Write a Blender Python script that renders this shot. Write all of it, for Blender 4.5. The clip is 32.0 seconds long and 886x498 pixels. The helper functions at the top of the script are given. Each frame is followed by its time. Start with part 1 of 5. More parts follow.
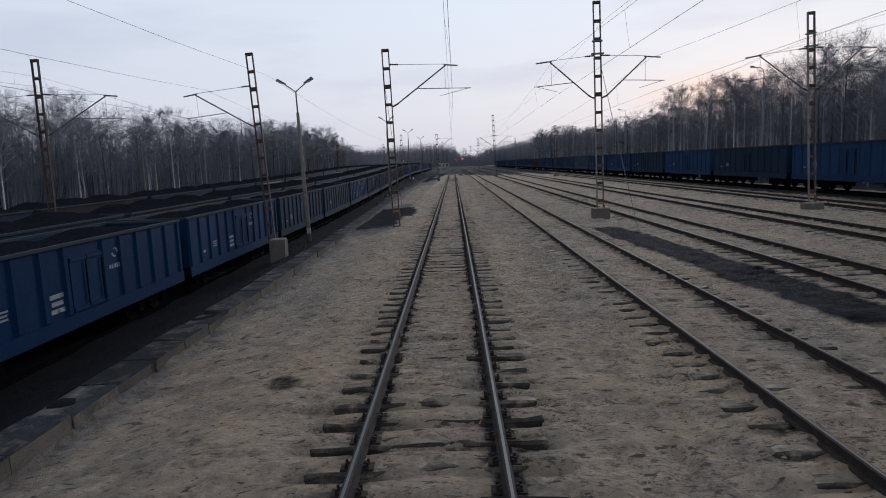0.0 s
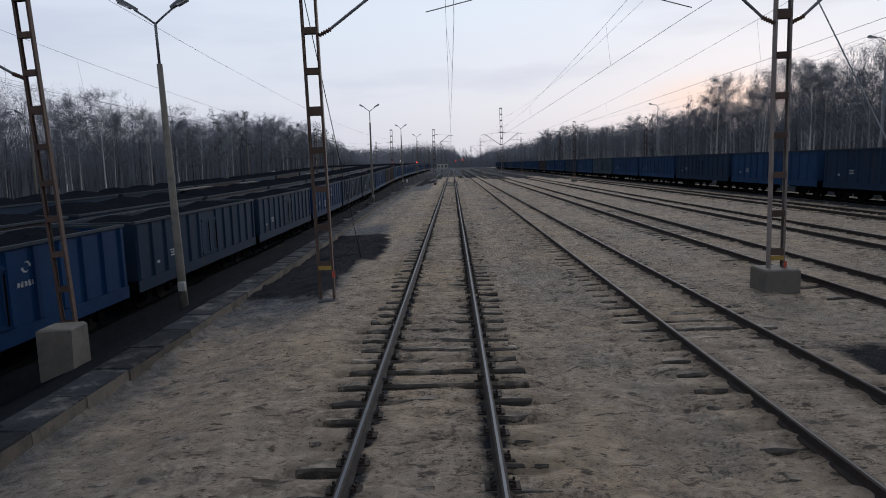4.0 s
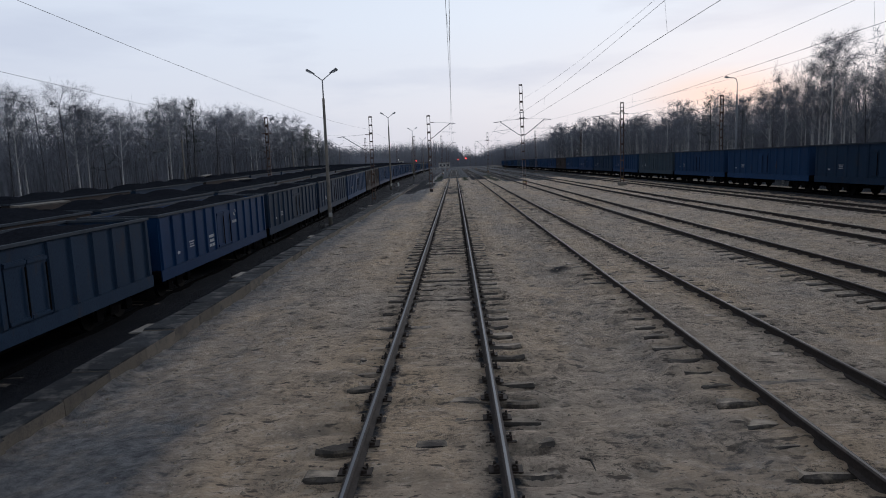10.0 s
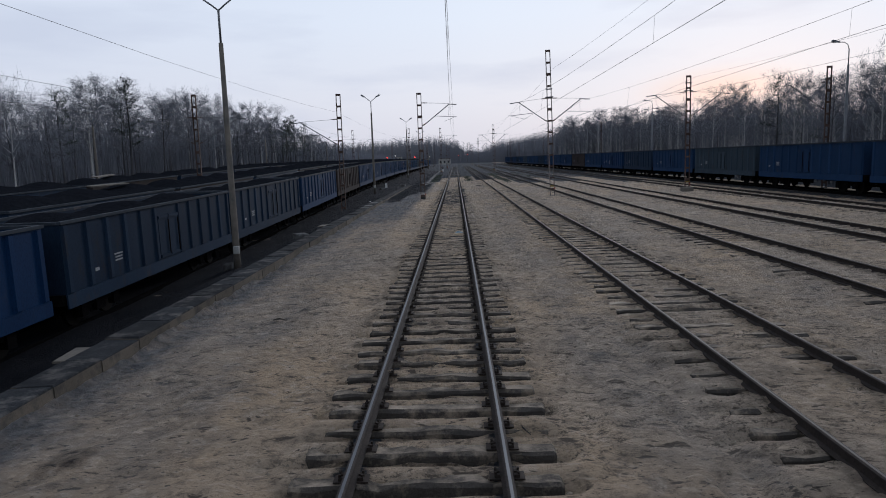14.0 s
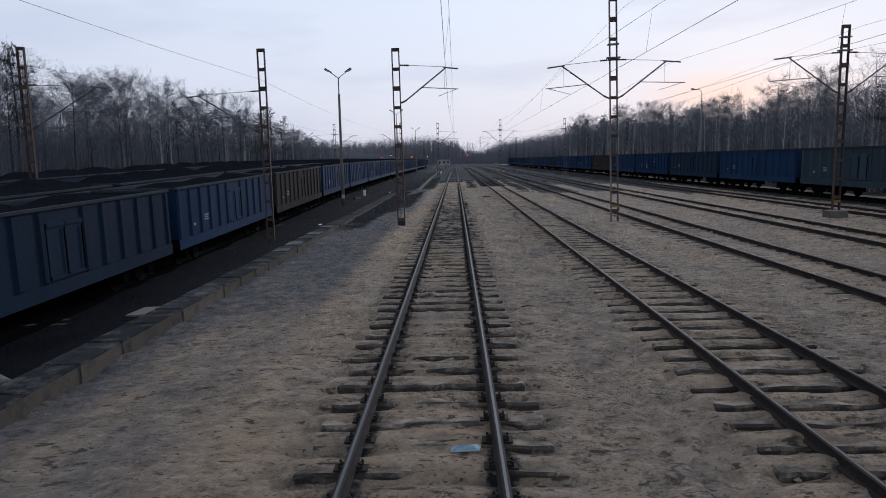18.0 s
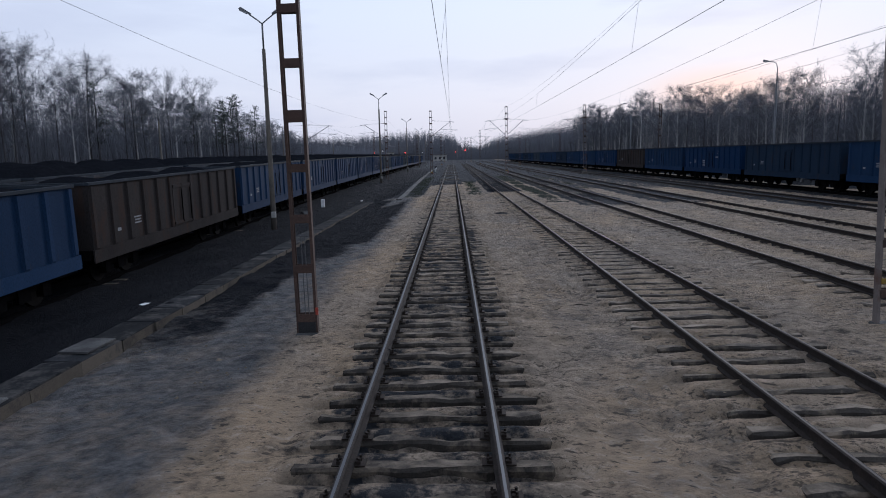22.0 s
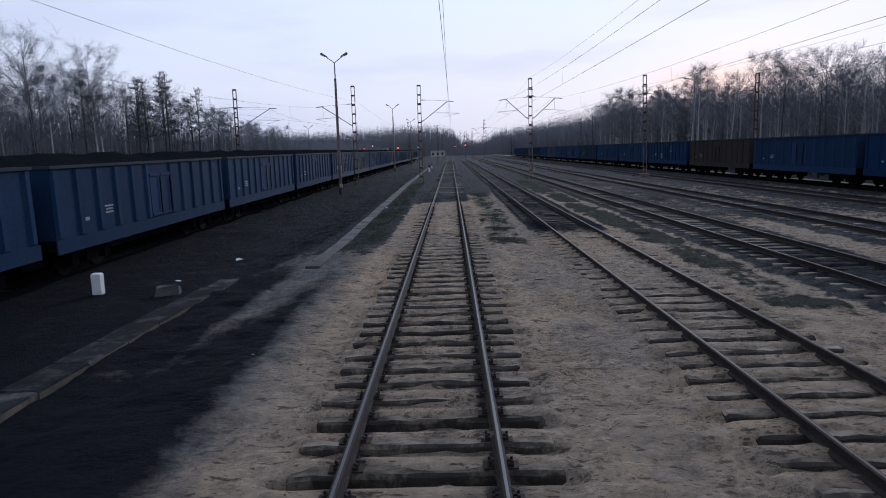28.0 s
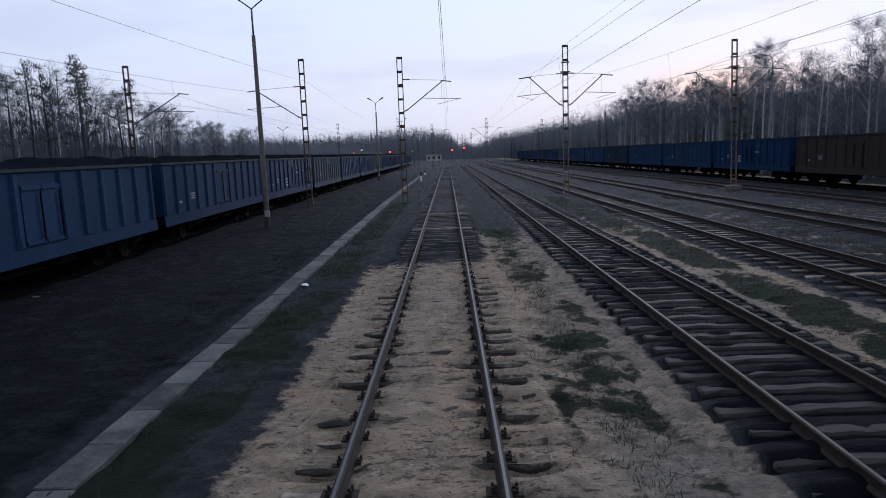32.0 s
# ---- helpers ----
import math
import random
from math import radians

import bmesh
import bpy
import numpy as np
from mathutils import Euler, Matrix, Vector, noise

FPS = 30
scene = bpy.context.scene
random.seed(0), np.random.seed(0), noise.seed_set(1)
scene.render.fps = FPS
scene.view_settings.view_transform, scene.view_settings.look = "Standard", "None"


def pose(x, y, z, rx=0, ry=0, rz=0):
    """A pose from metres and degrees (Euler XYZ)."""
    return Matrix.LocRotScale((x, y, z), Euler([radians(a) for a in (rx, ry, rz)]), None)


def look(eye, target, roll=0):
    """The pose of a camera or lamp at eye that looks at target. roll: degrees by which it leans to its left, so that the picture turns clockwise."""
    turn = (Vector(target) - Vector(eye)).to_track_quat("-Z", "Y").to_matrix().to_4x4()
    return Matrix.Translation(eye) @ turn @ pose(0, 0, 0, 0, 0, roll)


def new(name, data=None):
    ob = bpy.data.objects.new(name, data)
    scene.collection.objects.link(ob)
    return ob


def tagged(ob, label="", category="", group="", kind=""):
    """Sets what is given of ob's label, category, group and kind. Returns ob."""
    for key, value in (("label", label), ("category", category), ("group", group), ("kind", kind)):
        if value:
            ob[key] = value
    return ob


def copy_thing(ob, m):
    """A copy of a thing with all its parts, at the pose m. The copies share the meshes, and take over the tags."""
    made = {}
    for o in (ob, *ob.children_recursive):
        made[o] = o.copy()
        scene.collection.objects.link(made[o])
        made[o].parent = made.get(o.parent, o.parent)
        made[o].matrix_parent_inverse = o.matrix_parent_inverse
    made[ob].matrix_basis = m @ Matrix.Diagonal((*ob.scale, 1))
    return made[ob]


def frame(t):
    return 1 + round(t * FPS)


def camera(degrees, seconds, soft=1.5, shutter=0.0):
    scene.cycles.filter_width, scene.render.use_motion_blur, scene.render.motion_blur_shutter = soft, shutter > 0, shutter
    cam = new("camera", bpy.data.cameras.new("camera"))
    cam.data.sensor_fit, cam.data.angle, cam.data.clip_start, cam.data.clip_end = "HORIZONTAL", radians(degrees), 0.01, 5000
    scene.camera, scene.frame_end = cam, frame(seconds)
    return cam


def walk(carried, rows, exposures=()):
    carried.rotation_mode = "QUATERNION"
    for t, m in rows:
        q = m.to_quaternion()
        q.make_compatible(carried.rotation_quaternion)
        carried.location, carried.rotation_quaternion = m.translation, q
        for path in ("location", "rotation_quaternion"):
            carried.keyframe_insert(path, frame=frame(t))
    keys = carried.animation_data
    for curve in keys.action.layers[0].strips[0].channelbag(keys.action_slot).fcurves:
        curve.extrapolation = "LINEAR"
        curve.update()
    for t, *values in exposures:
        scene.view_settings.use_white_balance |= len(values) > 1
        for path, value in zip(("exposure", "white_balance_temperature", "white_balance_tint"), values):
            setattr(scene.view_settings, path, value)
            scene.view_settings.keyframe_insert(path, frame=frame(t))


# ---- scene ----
# ---- camera and walk ----
cam = camera(68.57, 32.0, 1.0, 0.0)
EXPOSURE, SKY_POWER = 0.0, 0.96
PATH = [
    (0.0, 0.342, 0.01, 2.886, 0.87, -7.50, 2.32),
    (0.5, 0.342, 2.36, 2.886, 0.94, -7.54, 2.24),
    (1.0, 0.342, 4.71, 2.886, 0.99, -7.59, 2.19),
    (1.5, 0.342, 7.05, 2.886, 1.02, -7.62, 2.10),
    (2.0, 0.342, 9.37, 2.886, 0.98, -7.60, 1.94),
    (2.5, 0.342, 11.65, 2.886, 0.91, -7.55, 1.73),
    (3.0, 0.342, 13.88, 2.886, 0.87, -7.47, 1.52),
    (3.5, 0.342, 16.08, 2.886, 0.85, -7.37, 1.37),
    (5.5, 0.342, 24.62, 2.886, 0.53, -7.83, 1.78),
    (6.0, 0.342, 26.77, 2.886, 0.51, -7.87, 1.80),
    (6.5, 0.342, 28.94, 2.886, 0.56, -7.85, 1.90),
    (7.0, 0.342, 31.13, 2.886, 0.63, -7.80, 1.99),
    (7.5, 0.342, 33.33, 2.886, 0.67, -7.74, 2.03),
    (8.0, 0.342, 35.57, 2.886, 0.70, -7.70, 2.03),
    (8.5, 0.342, 37.84, 2.886, 0.78, -7.66, 2.02),
    (9.0, 0.342, 40.13, 2.886, 0.88, -7.59, 2.03),
    (9.5, 0.342, 42.47, 2.886, 0.97, -7.52, 2.01),
    (10.0, 0.342, 44.84, 2.886, 1.02, -7.52, 2.00),
    (10.5, 0.342, 47.26, 2.886, 0.99, -7.55, 2.01),
    (11.0, 0.342, 49.69, 2.886, 0.95, -7.60, 2.03),
    (11.5, 0.342, 52.15, 2.886, 0.93, -7.65, 1.99),
    (12.0, 0.342, 54.63, 2.886, 0.95, -7.70, 1.94),
    (12.5, 0.342, 57.11, 2.886, 0.98, -7.75, 1.89),
    (13.0, 0.342, 59.62, 2.886, 0.99, -7.80, 1.84),
    (13.5, 0.342, 62.14, 2.886, 1.05, -7.87, 1.83),
    (15.5, 0.342, 72.52, 2.886, 1.09, -7.61, 1.64),
    (16.0, 0.342, 75.06, 2.886, 1.07, -7.64, 1.50),
    (16.5, 0.342, 77.60, 2.886, 1.10, -7.68, 1.37),
    (17.0, 0.342, 80.12, 2.886, 1.12, -7.73, 1.25),
    (17.5, 0.342, 82.64, 2.886, 1.11, -7.77, 1.15),
    (18.0, 0.342, 85.15, 2.886, 1.06, -7.79, 1.11),
    (18.5, 0.342, 87.66, 2.886, 0.99, -7.83, 1.20),
    (19.0, 0.342, 90.16, 2.886, 0.92, -7.91, 1.32),
    (19.5, 0.342, 92.67, 2.886, 0.91, -7.98, 1.25),
    (20.0, 0.342, 95.16, 2.886, 0.95, -8.02, 1.10),
    (20.5, 0.342, 97.63, 2.886, 0.98, -8.04, 1.02),
    (21.0, 0.342, 100.10, 2.886, 0.96, -8.07, 0.99),
    (21.5, 0.342, 102.56, 2.886, 0.88, -8.11, 1.05),
    (22.0, 0.342, 105.03, 2.886, 0.77, -8.17, 1.28),
    (22.5, 0.342, 107.51, 2.886, 0.66, -8.27, 1.59),
    (23.0, 0.342, 109.99, 2.886, 0.61, -8.32, 1.79),
    (23.5, 0.342, 112.48, 2.886, 0.64, -8.31, 1.80),
    (24.0, 0.342, 114.96, 2.886, 0.70, -8.35, 1.70),
    (24.5, 0.342, 117.44, 2.886, 0.74, -8.47, 1.59),
    (25.0, 0.342, 119.92, 2.886, 0.75, -8.52, 1.55),
    (25.5, 0.342, 122.39, 2.886, 0.74, -8.44, 1.57),
    (27.5, 0.342, 132.26, 2.886, 0.85, -8.53, 1.53),
    (28.0, 0.342, 134.87, 2.886, 0.66, -8.57, 1.60),
    (28.5, 0.342, 137.49, 2.886, 0.52, -8.54, 1.61),
    (29.0, 0.342, 140.13, 2.886, 0.47, -8.45, 1.62),
    (29.5, 0.342, 142.78, 2.886, 0.48, -8.38, 1.68),
    (30.0, 0.342, 145.42, 2.886, 0.52, -8.33, 1.78),
    (30.5, 0.342, 148.06, 2.886, 0.54, -8.33, 1.92),
    (31.0, 0.342, 150.68, 2.886, 0.56, -8.33, 2.04),
    (31.5, 0.342, 153.28, 2.886, 0.52, -8.29, 2.11),
    (32.0, 0.342, 155.85, 2.886, 0.40, -8.26, 2.11),
]

walk(cam, [(t, pose(x, y, z, 90 + p, r, w)) for t, x, y, z, w, p, r in PATH], [(0.0, EXPOSURE - 0.04, 5850, 9), (8.0, EXPOSURE - 0.02, 5850, 9), (18.0, EXPOSURE, 5700, 10.5), (28.0, EXPOSURE + 0.08, 5480, 13), (32.0, EXPOSURE + 0.06, 5480, 13)])

# ---- sky and sun: an overcast dusk, the sun low behind thin cloud ----
world = bpy.data.worlds.new("dusk_sky")
scene.world = world
world.use_nodes = True
wt = world.node_tree
sky = wt.nodes.new("ShaderNodeTexSky")
sky.sky_type, sky.sun_disc = "NISHITA", False
sky.sun_elevation, sky.sun_rotation = radians(4.0), radians(25.0)
sky.air_density, sky.dust_density = 1.2, 2.0
direction = wt.nodes.new("ShaderNodeTexCoord").outputs["Generated"]
stretch_sky = wt.nodes.new("ShaderNodeMapping")
stretch_sky.inputs["Scale"].default_value = (1.0, 1.0, 5.0)
wt.links.new(direction, stretch_sky.inputs["Vector"])
clouds = wt.nodes.new("ShaderNodeTexNoise")
clouds.inputs["Scale"].default_value, clouds.inputs["Detail"].default_value = 2.6, 7.0
wt.links.new(stretch_sky.outputs["Vector"], clouds.inputs["Vector"])
height = wt.nodes.new("ShaderNodeSeparateXYZ")
wt.links.new(direction, height.inputs[0])
tone = wt.nodes.new("ShaderNodeValToRGB")
tone.color_ramp.elements[0].position, tone.color_ramp.elements[0].color = 0.0, (0.79, 0.74, 0.755, 1)
tone.color_ramp.elements[1].position, tone.color_ramp.elements[1].color = 0.45, (0.84, 0.90, 0.98, 1)
for spot, colour in ((0.08, (0.905, 0.862, 0.862, 1)), (0.2, (0.91, 0.92, 0.95, 1))):
    tone.color_ramp.elements.new(spot).color = colour
wt.links.new(height.outputs["Z"], tone.inputs["Fac"])
grey = wt.nodes.new("ShaderNodeMapRange")
grey.inputs["From Min"].default_value, grey.inputs["From Max"].default_value = 0.50, 0.68
grey.inputs["To Min"].default_value, grey.inputs["To Max"].default_value = 0.0, 0.62
wt.links.new(clouds.outputs["Fac"], grey.inputs["Value"])
veil = wt.nodes.new("ShaderNodeMix")
veil.data_type = "RGBA"
wt.links.new(grey.outputs["Result"], veil.inputs[0])
wt.links.new(tone.outputs["Color"], veil.inputs[6])
veil.inputs[7].default_value = (0.66, 0.67, 0.75, 1)
# a rosy break in the cloud low over the wood, where the sun has gone down
toward = (math.sin(radians(22.0)), math.cos(radians(22.0)), 0.083)
off = wt.nodes.new("ShaderNodeVectorMath")
off.operation = "SUBTRACT"
off.inputs[1].default_value = toward
wt.links.new(direction, off.inputs[0])
squash = wt.nodes.new("ShaderNodeVectorMath")
squash.operation = "MULTIPLY"
squash.inputs[1].default_value = (9.0, 9.0, 30.0)
wt.links.new(off.outputs[0], squash.inputs[0])
reach = wt.nodes.new("ShaderNodeVectorMath")
reach.operation = "LENGTH"
wt.links.new(squash.outputs[0], reach.inputs[0])
rosy = wt.nodes.new("ShaderNodeMapRange")
rosy.interpolation_type = "SMOOTHSTEP"
rosy.inputs["From Min"].default_value, rosy.inputs["From Max"].default_value = 1.3, 0.1
rosy.inputs["To Min"].default_value, rosy.inputs["To Max"].default_value = 0.0, 0.75
wt.links.new(reach.outputs["Value"], rosy.inputs["Value"])
# the sky darkens away from the sunset
away = wt.nodes.new("ShaderNodeMapRange")
away.inputs["From Min"].default_value, away.inputs["From Max"].default_value = 0.05, -0.75
away.inputs["To Min"].default_value, away.inputs["To Max"].default_value = 0.0, 0.6
wt.links.new(height.outputs["X"], away.inputs["Value"])
dusk = wt.nodes.new("ShaderNodeMix")
dusk.data_type = "RGBA"
wt.links.new(away.outputs["Result"], dusk.inputs[0])
wt.links.new(veil.outputs[2], dusk.inputs[6])
dusk.inputs[7].default_value = (0.66, 0.68, 0.755, 1)
glow_mix = wt.nodes.new("ShaderNodeMix")
glow_mix.data_type = "RGBA"
wt.links.new(rosy.outputs["Result"], glow_mix.inputs[0])
wt.links.new(dusk.outputs[2], glow_mix.inputs[6])
glow_mix.inputs[7].default_value = (1.0, 0.74, 0.62, 1)
dim = wt.nodes.new("ShaderNodeVectorMath")
dim.operation = "SCALE"
dim.inputs["Scale"].default_value = 0.1
wt.links.new(sky.outputs["Color"], dim.inputs[0])
both = wt.nodes.new("ShaderNodeMix")
both.data_type = "RGBA"
both.inputs[0].default_value = 0.94
wt.links.new(dim.outputs[0], both.inputs[6])
wt.links.new(glow_mix.outputs[2], both.inputs[7])
wt.links.new(both.outputs[2], wt.nodes["Background"].inputs["Color"])
wt.nodes["Background"].inputs["Strength"].default_value = SKY_POWER
sun = new("sun", bpy.data.lights.new("sun", "SUN"))
sun.data.energy, sun.data.angle, sun.data.color = 1.5, radians(14.0), (1.0, 0.92, 0.86)
sun.matrix_basis = look((0, 0, 50), (0 - 15.0, -45.0, 50 - 11.0))

# ---- materials ----
def mat_base(name):
    m = bpy.data.materials.new(name)
    m.use_nodes = True
    nt = m.node_tree
    return m, nt, nt.nodes["Principled BSDF"]


def noise_node(nt, vec, scale, detail=4.0, rough=0.6):
    n = nt.nodes.new("ShaderNodeTexNoise")
    n.inputs["Scale"].default_value, n.inputs["Detail"].default_value = scale, detail
    n.inputs["Roughness"].default_value = rough
    nt.links.new(vec, n.inputs["Vector"])
    return n.outputs["Fac"]


def ramp(nt, fac, lo, hi):
    n = nt.nodes.new("ShaderNodeMapRange")
    n.inputs["From Min"].default_value, n.inputs["From Max"].default_value = lo, hi
    nt.links.new(fac, n.inputs["Value"])
    return n.outputs["Result"]


def mix(nt, fac, a, b):
    n = nt.nodes.new("ShaderNodeMix")
    n.data_type = "RGBA"
    for sock, v in ((n.inputs[0], fac), (n.inputs[6], a), (n.inputs[7], b)):
        if hasattr(v, "is_linked"):
            nt.links.new(v, sock)
        elif isinstance(v, tuple):
            sock.default_value = (*v, 1.0)
        else:
            sock.default_value = v
    return n.outputs[2]


def bump(nt, bsdf, height, strength, dist):
    n = nt.nodes.new("ShaderNodeBump")
    n.inputs["Strength"].default_value, n.inputs["Distance"].default_value = strength, dist
    nt.links.new(height, n.inputs["Height"])
    nt.links.new(n.outputs["Normal"], bsdf.inputs["Normal"])


def coords(nt, kind="Object", stretch=None):
    tc = nt.nodes.new("ShaderNodeTexCoord")
    out = tc.outputs[kind]
    if stretch:
        mp = nt.nodes.new("ShaderNodeMapping")
        mp.inputs["Scale"].default_value = stretch
        nt.links.new(out, mp.inputs["Vector"])
        out = mp.outputs["Vector"]
    return out


def worn(name, c1, c2, scale=3.0, rough=0.8, metal=0.0, c3=None, stain=(0.55, 0.7), stain_scale=1.2, bump_d=0.004,
         stretch=None, vary=0.0, fine=40.0, spec=0.12):
    """A surface in two tones of noise, with stains of a third tone, fine relief and a shift from piece to piece."""
    m, nt, b = mat_base(name)
    v = coords(nt, "Object", stretch)
    if vary:
        oi = nt.nodes.new("ShaderNodeObjectInfo")
        ad = nt.nodes.new("ShaderNodeVectorMath")
        ad.operation = "MULTIPLY_ADD"
        cb = nt.nodes.new("ShaderNodeCombineXYZ")
        for k in range(3):
            nt.links.new(oi.outputs["Random"], cb.inputs[k])
        nt.links.new(cb.outputs[0], ad.inputs[0])
        ad.inputs[1].default_value = (37.0, 53.0, 71.0)
        nt.links.new(v, ad.inputs[2])
        v = ad.outputs[0]
    col = mix(nt, ramp(nt, noise_node(nt, v, scale), 0.3, 0.7), c1, c2)
    f = noise_node(nt, v, fine, 3.0)
    col = mix(nt, ramp(nt, f, 0.45, 0.8), col, tuple(x * 0.6 for x in c1))
    if c3:
        col = mix(nt, ramp(nt, noise_node(nt, v, stain_scale, 5.0, 0.7), *stain), col, c3)
    if vary:
        hs = nt.nodes.new("ShaderNodeHueSaturation")
        nt.links.new(col, hs.inputs["Color"])
        nt.links.new(ramp(nt, oi.outputs["Random"], 0.0, 1.0), hs.inputs["Value"])
        r = hs.inputs["Value"].links[0].from_node
        r.inputs["To Min"].default_value, r.inputs["To Max"].default_value = 1.0 - vary, 1.0 + vary
        col = hs.outputs["Color"]
    nt.links.new(col, b.inputs["Base Color"])
    b.inputs["Roughness"].default_value, b.inputs["Metallic"].default_value = rough, metal
    b.inputs["Specular IOR Level"].default_value = spec
    bump(nt, b, f, 0.6, bump_d)
    return m


def ground_material():
    m, nt, b = mat_base("soil")
    geo = nt.nodes.new("ShaderNodeNewGeometry")
    p = geo.outputs["Position"]

    def attr(n):
        a = nt.nodes.new("ShaderNodeAttribute")
        a.attribute_name = n
        return a.outputs["Fac"]

    def edge(mask, scale, width=0.25, fray=0.9):
        """A mask with a frayed edge."""
        n = noise_node(nt, p, scale, 6.0, 0.7)
        ad = nt.nodes.new("ShaderNodeMath")
        ad.operation = "MULTIPLY_ADD"
        nt.links.new(n, ad.inputs[0])
        ad.inputs[1].default_value = fray
        nt.links.new(mask, ad.inputs[2])
        return ramp(nt, ad.outputs[0], 0.5 + fray / 2 - width, 0.5 + fray / 2 + width)

    mp = nt.nodes.new("ShaderNodeMapping")
    mp.inputs["Scale"].default_value = (1.0, 0.45, 1.0)
    nt.links.new(p, mp.inputs["Vector"])
    big = noise_node(nt, mp.outputs["Vector"], 0.35, 5.0, 0.6)
    mid = noise_node(nt, p, 2.2, 6.0, 0.65)
    fine = noise_node(nt, p, 28.0, 5.0, 0.75)
    col = mix(nt, ramp(nt, big, 0.37, 0.63), SAND_WARM, SAND_GREY)
    mp2 = nt.nodes.new("ShaderNodeMapping")
    mp2.inputs["Scale"].default_value = (0.8, 1.0, 1.0)
    nt.links.new(p, mp2.inputs["Vector"])
    col = mix(nt, ramp(nt, mid, 0.48, 0.74), col, SAND_DARK)
    warp = nt.nodes.new("ShaderNodeMix")
    warp.data_type = "RGBA"
    warp.blend_type = "ADD"
    warp.inputs[0].default_value = 0.2
    wn = nt.nodes.new("ShaderNodeTexNoise")
    wn.inputs["Scale"].default_value = 1.1
    nt.links.new(p, wn.inputs["Vector"])
    nt.links.new(mp2.outputs["Vector"], warp.inputs[6])
    nt.links.new(wn.outputs["Color"], warp.inputs[7])
    # relief put into the colour: hollows shaded dark, crests lit pale
    pit_shade = noise_node(nt, warp.outputs[2], 5.0, 8.0, 0.72)
    col = mix(nt, ramp(nt, pit_shade, 0.55, 0.68), col, (0.225, 0.183, 0.147))
    col = mix(nt, ramp(nt, pit_shade, 0.46, 0.36), col, (0.62, 0.505, 0.40))
    # trodden and churned ground is rougher between the tracks than by the kerb
    sep = nt.nodes.new("ShaderNodeSeparateXYZ")
    nt.links.new(p, sep.inputs[0])
    churn = nt.nodes.new("ShaderNodeMath")
    churn.operation = "MULTIPLY"
    nt.links.new(ramp(nt, noise_node(nt, p, 0.7, 4.0, 0.6), 0.38, 0.58), churn.inputs[0])
    side_of = ramp(nt, sep.outputs["X"], -4.0, 0.5)
    side_of.node.inputs["To Min"].default_value = 0.25
    nt.links.new(side_of, churn.inputs[1])

    def where_churned(f):
        k = nt.nodes.new("ShaderNodeMath")
        k.operation = "MULTIPLY"
        nt.links.new(f, k.inputs[0])
        nt.links.new(churn.outputs[0], k.inputs[1])
        return k.outputs[0]

    # shade between small lumps goes into the colour, on the bump's own noise
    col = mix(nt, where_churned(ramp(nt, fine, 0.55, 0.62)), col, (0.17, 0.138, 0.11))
    lump_shade = noise_node(nt, warp.outputs[2], 11.0, 8.0, 0.75)
    col = mix(nt, where_churned(ramp(nt, lump_shade, 0.53, 0.58)), col, (0.13, 0.107, 0.087))
    # sparse dark smears of trodden coal dirt
    where = ramp(nt, noise_node(nt, p, 0.55, 3.0, 0.5), 0.48, 0.6)
    smear = ramp(nt, noise_node(nt, warp.outputs[2], 2.6, 7.0, 0.72), 0.54, 0.66)
    both = nt.nodes.new("ShaderNodeMath")
    both.operation = "MULTIPLY"
    nt.links.new(where, both.inputs[0])
    nt.links.new(smear, both.inputs[1])
    col = mix(nt, both.outputs[0], col, (0.095, 0.083, 0.075))
    grit = noise_node(nt, p, 95.0, 3.0, 0.7)
    col = mix(nt, ramp(nt, grit, 0.55, 0.8), col, (0.45, 0.38, 0.30))
    # shade of footprints and scuffs put into colour: dark flecks, wider than long, with paler crumbs beside them
    mp3 = nt.nodes.new("ShaderNodeMapping")
    mp3.inputs["Scale"].default_value = (0.55, 1.0, 1.0)
    nt.links.new(warp.outputs[2], mp3.inputs["Vector"])
    print_shade = noise_node(nt, mp3.outputs["Vector"], 7.5, 3.0, 0.55)
    col = mix(nt, ramp(nt, print_shade, 0.61, 0.67), col, (0.125, 0.103, 0.084))
    col = mix(nt, ramp(nt, print_shade, 0.38, 0.31), col, (0.56, 0.45, 0.345))
    shade_fleck = noise_node(nt, mp3.outputs["Vector"], 21.0, 2.0, 0.5)
    col = mix(nt, ramp(nt, shade_fleck, 0.64, 0.70), col, (0.13, 0.108, 0.09))
    # dust, ballast and coal lean blue: a bluish veil is put into their colour
    col = mix(nt, edge(attr("dust_veil"), 1.6, 0.3, 1.0), col, mix(nt, ramp(nt, pit_shade, 0.38, 0.62), (0.215, 0.213, 0.217), (0.092, 0.094, 0.10)))
    col = mix(nt, edge(attr("dark"), 2.6, 0.1, 1.3), col, mix(nt, ramp(nt, pit_shade, 0.35, 0.65), (0.060, 0.065, 0.074), (0.031, 0.034, 0.041)))
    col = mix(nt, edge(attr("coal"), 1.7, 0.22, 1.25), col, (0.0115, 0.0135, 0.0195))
    col = mix(nt, edge(attr("grass"), 3.2, 0.1, 1.3), col, (0.022, 0.029, 0.022))
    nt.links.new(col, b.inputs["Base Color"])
    b.inputs["Roughness"].default_value = 0.95
    b.inputs["Specular IOR Level"].default_value = 0.04
    h = nt.nodes.new("ShaderNodeMath")
    h.operation = "MULTIPLY_ADD"
    nt.links.new(mid, h.inputs[0])
    h.inputs[1].default_value = 2.0
    h2 = nt.nodes.new("ShaderNodeMath")
    h2.operation = "MULTIPLY_ADD"
    nt.links.new(print_shade, h2.inputs[0])
    h2.inputs[1].default_value = -2.2
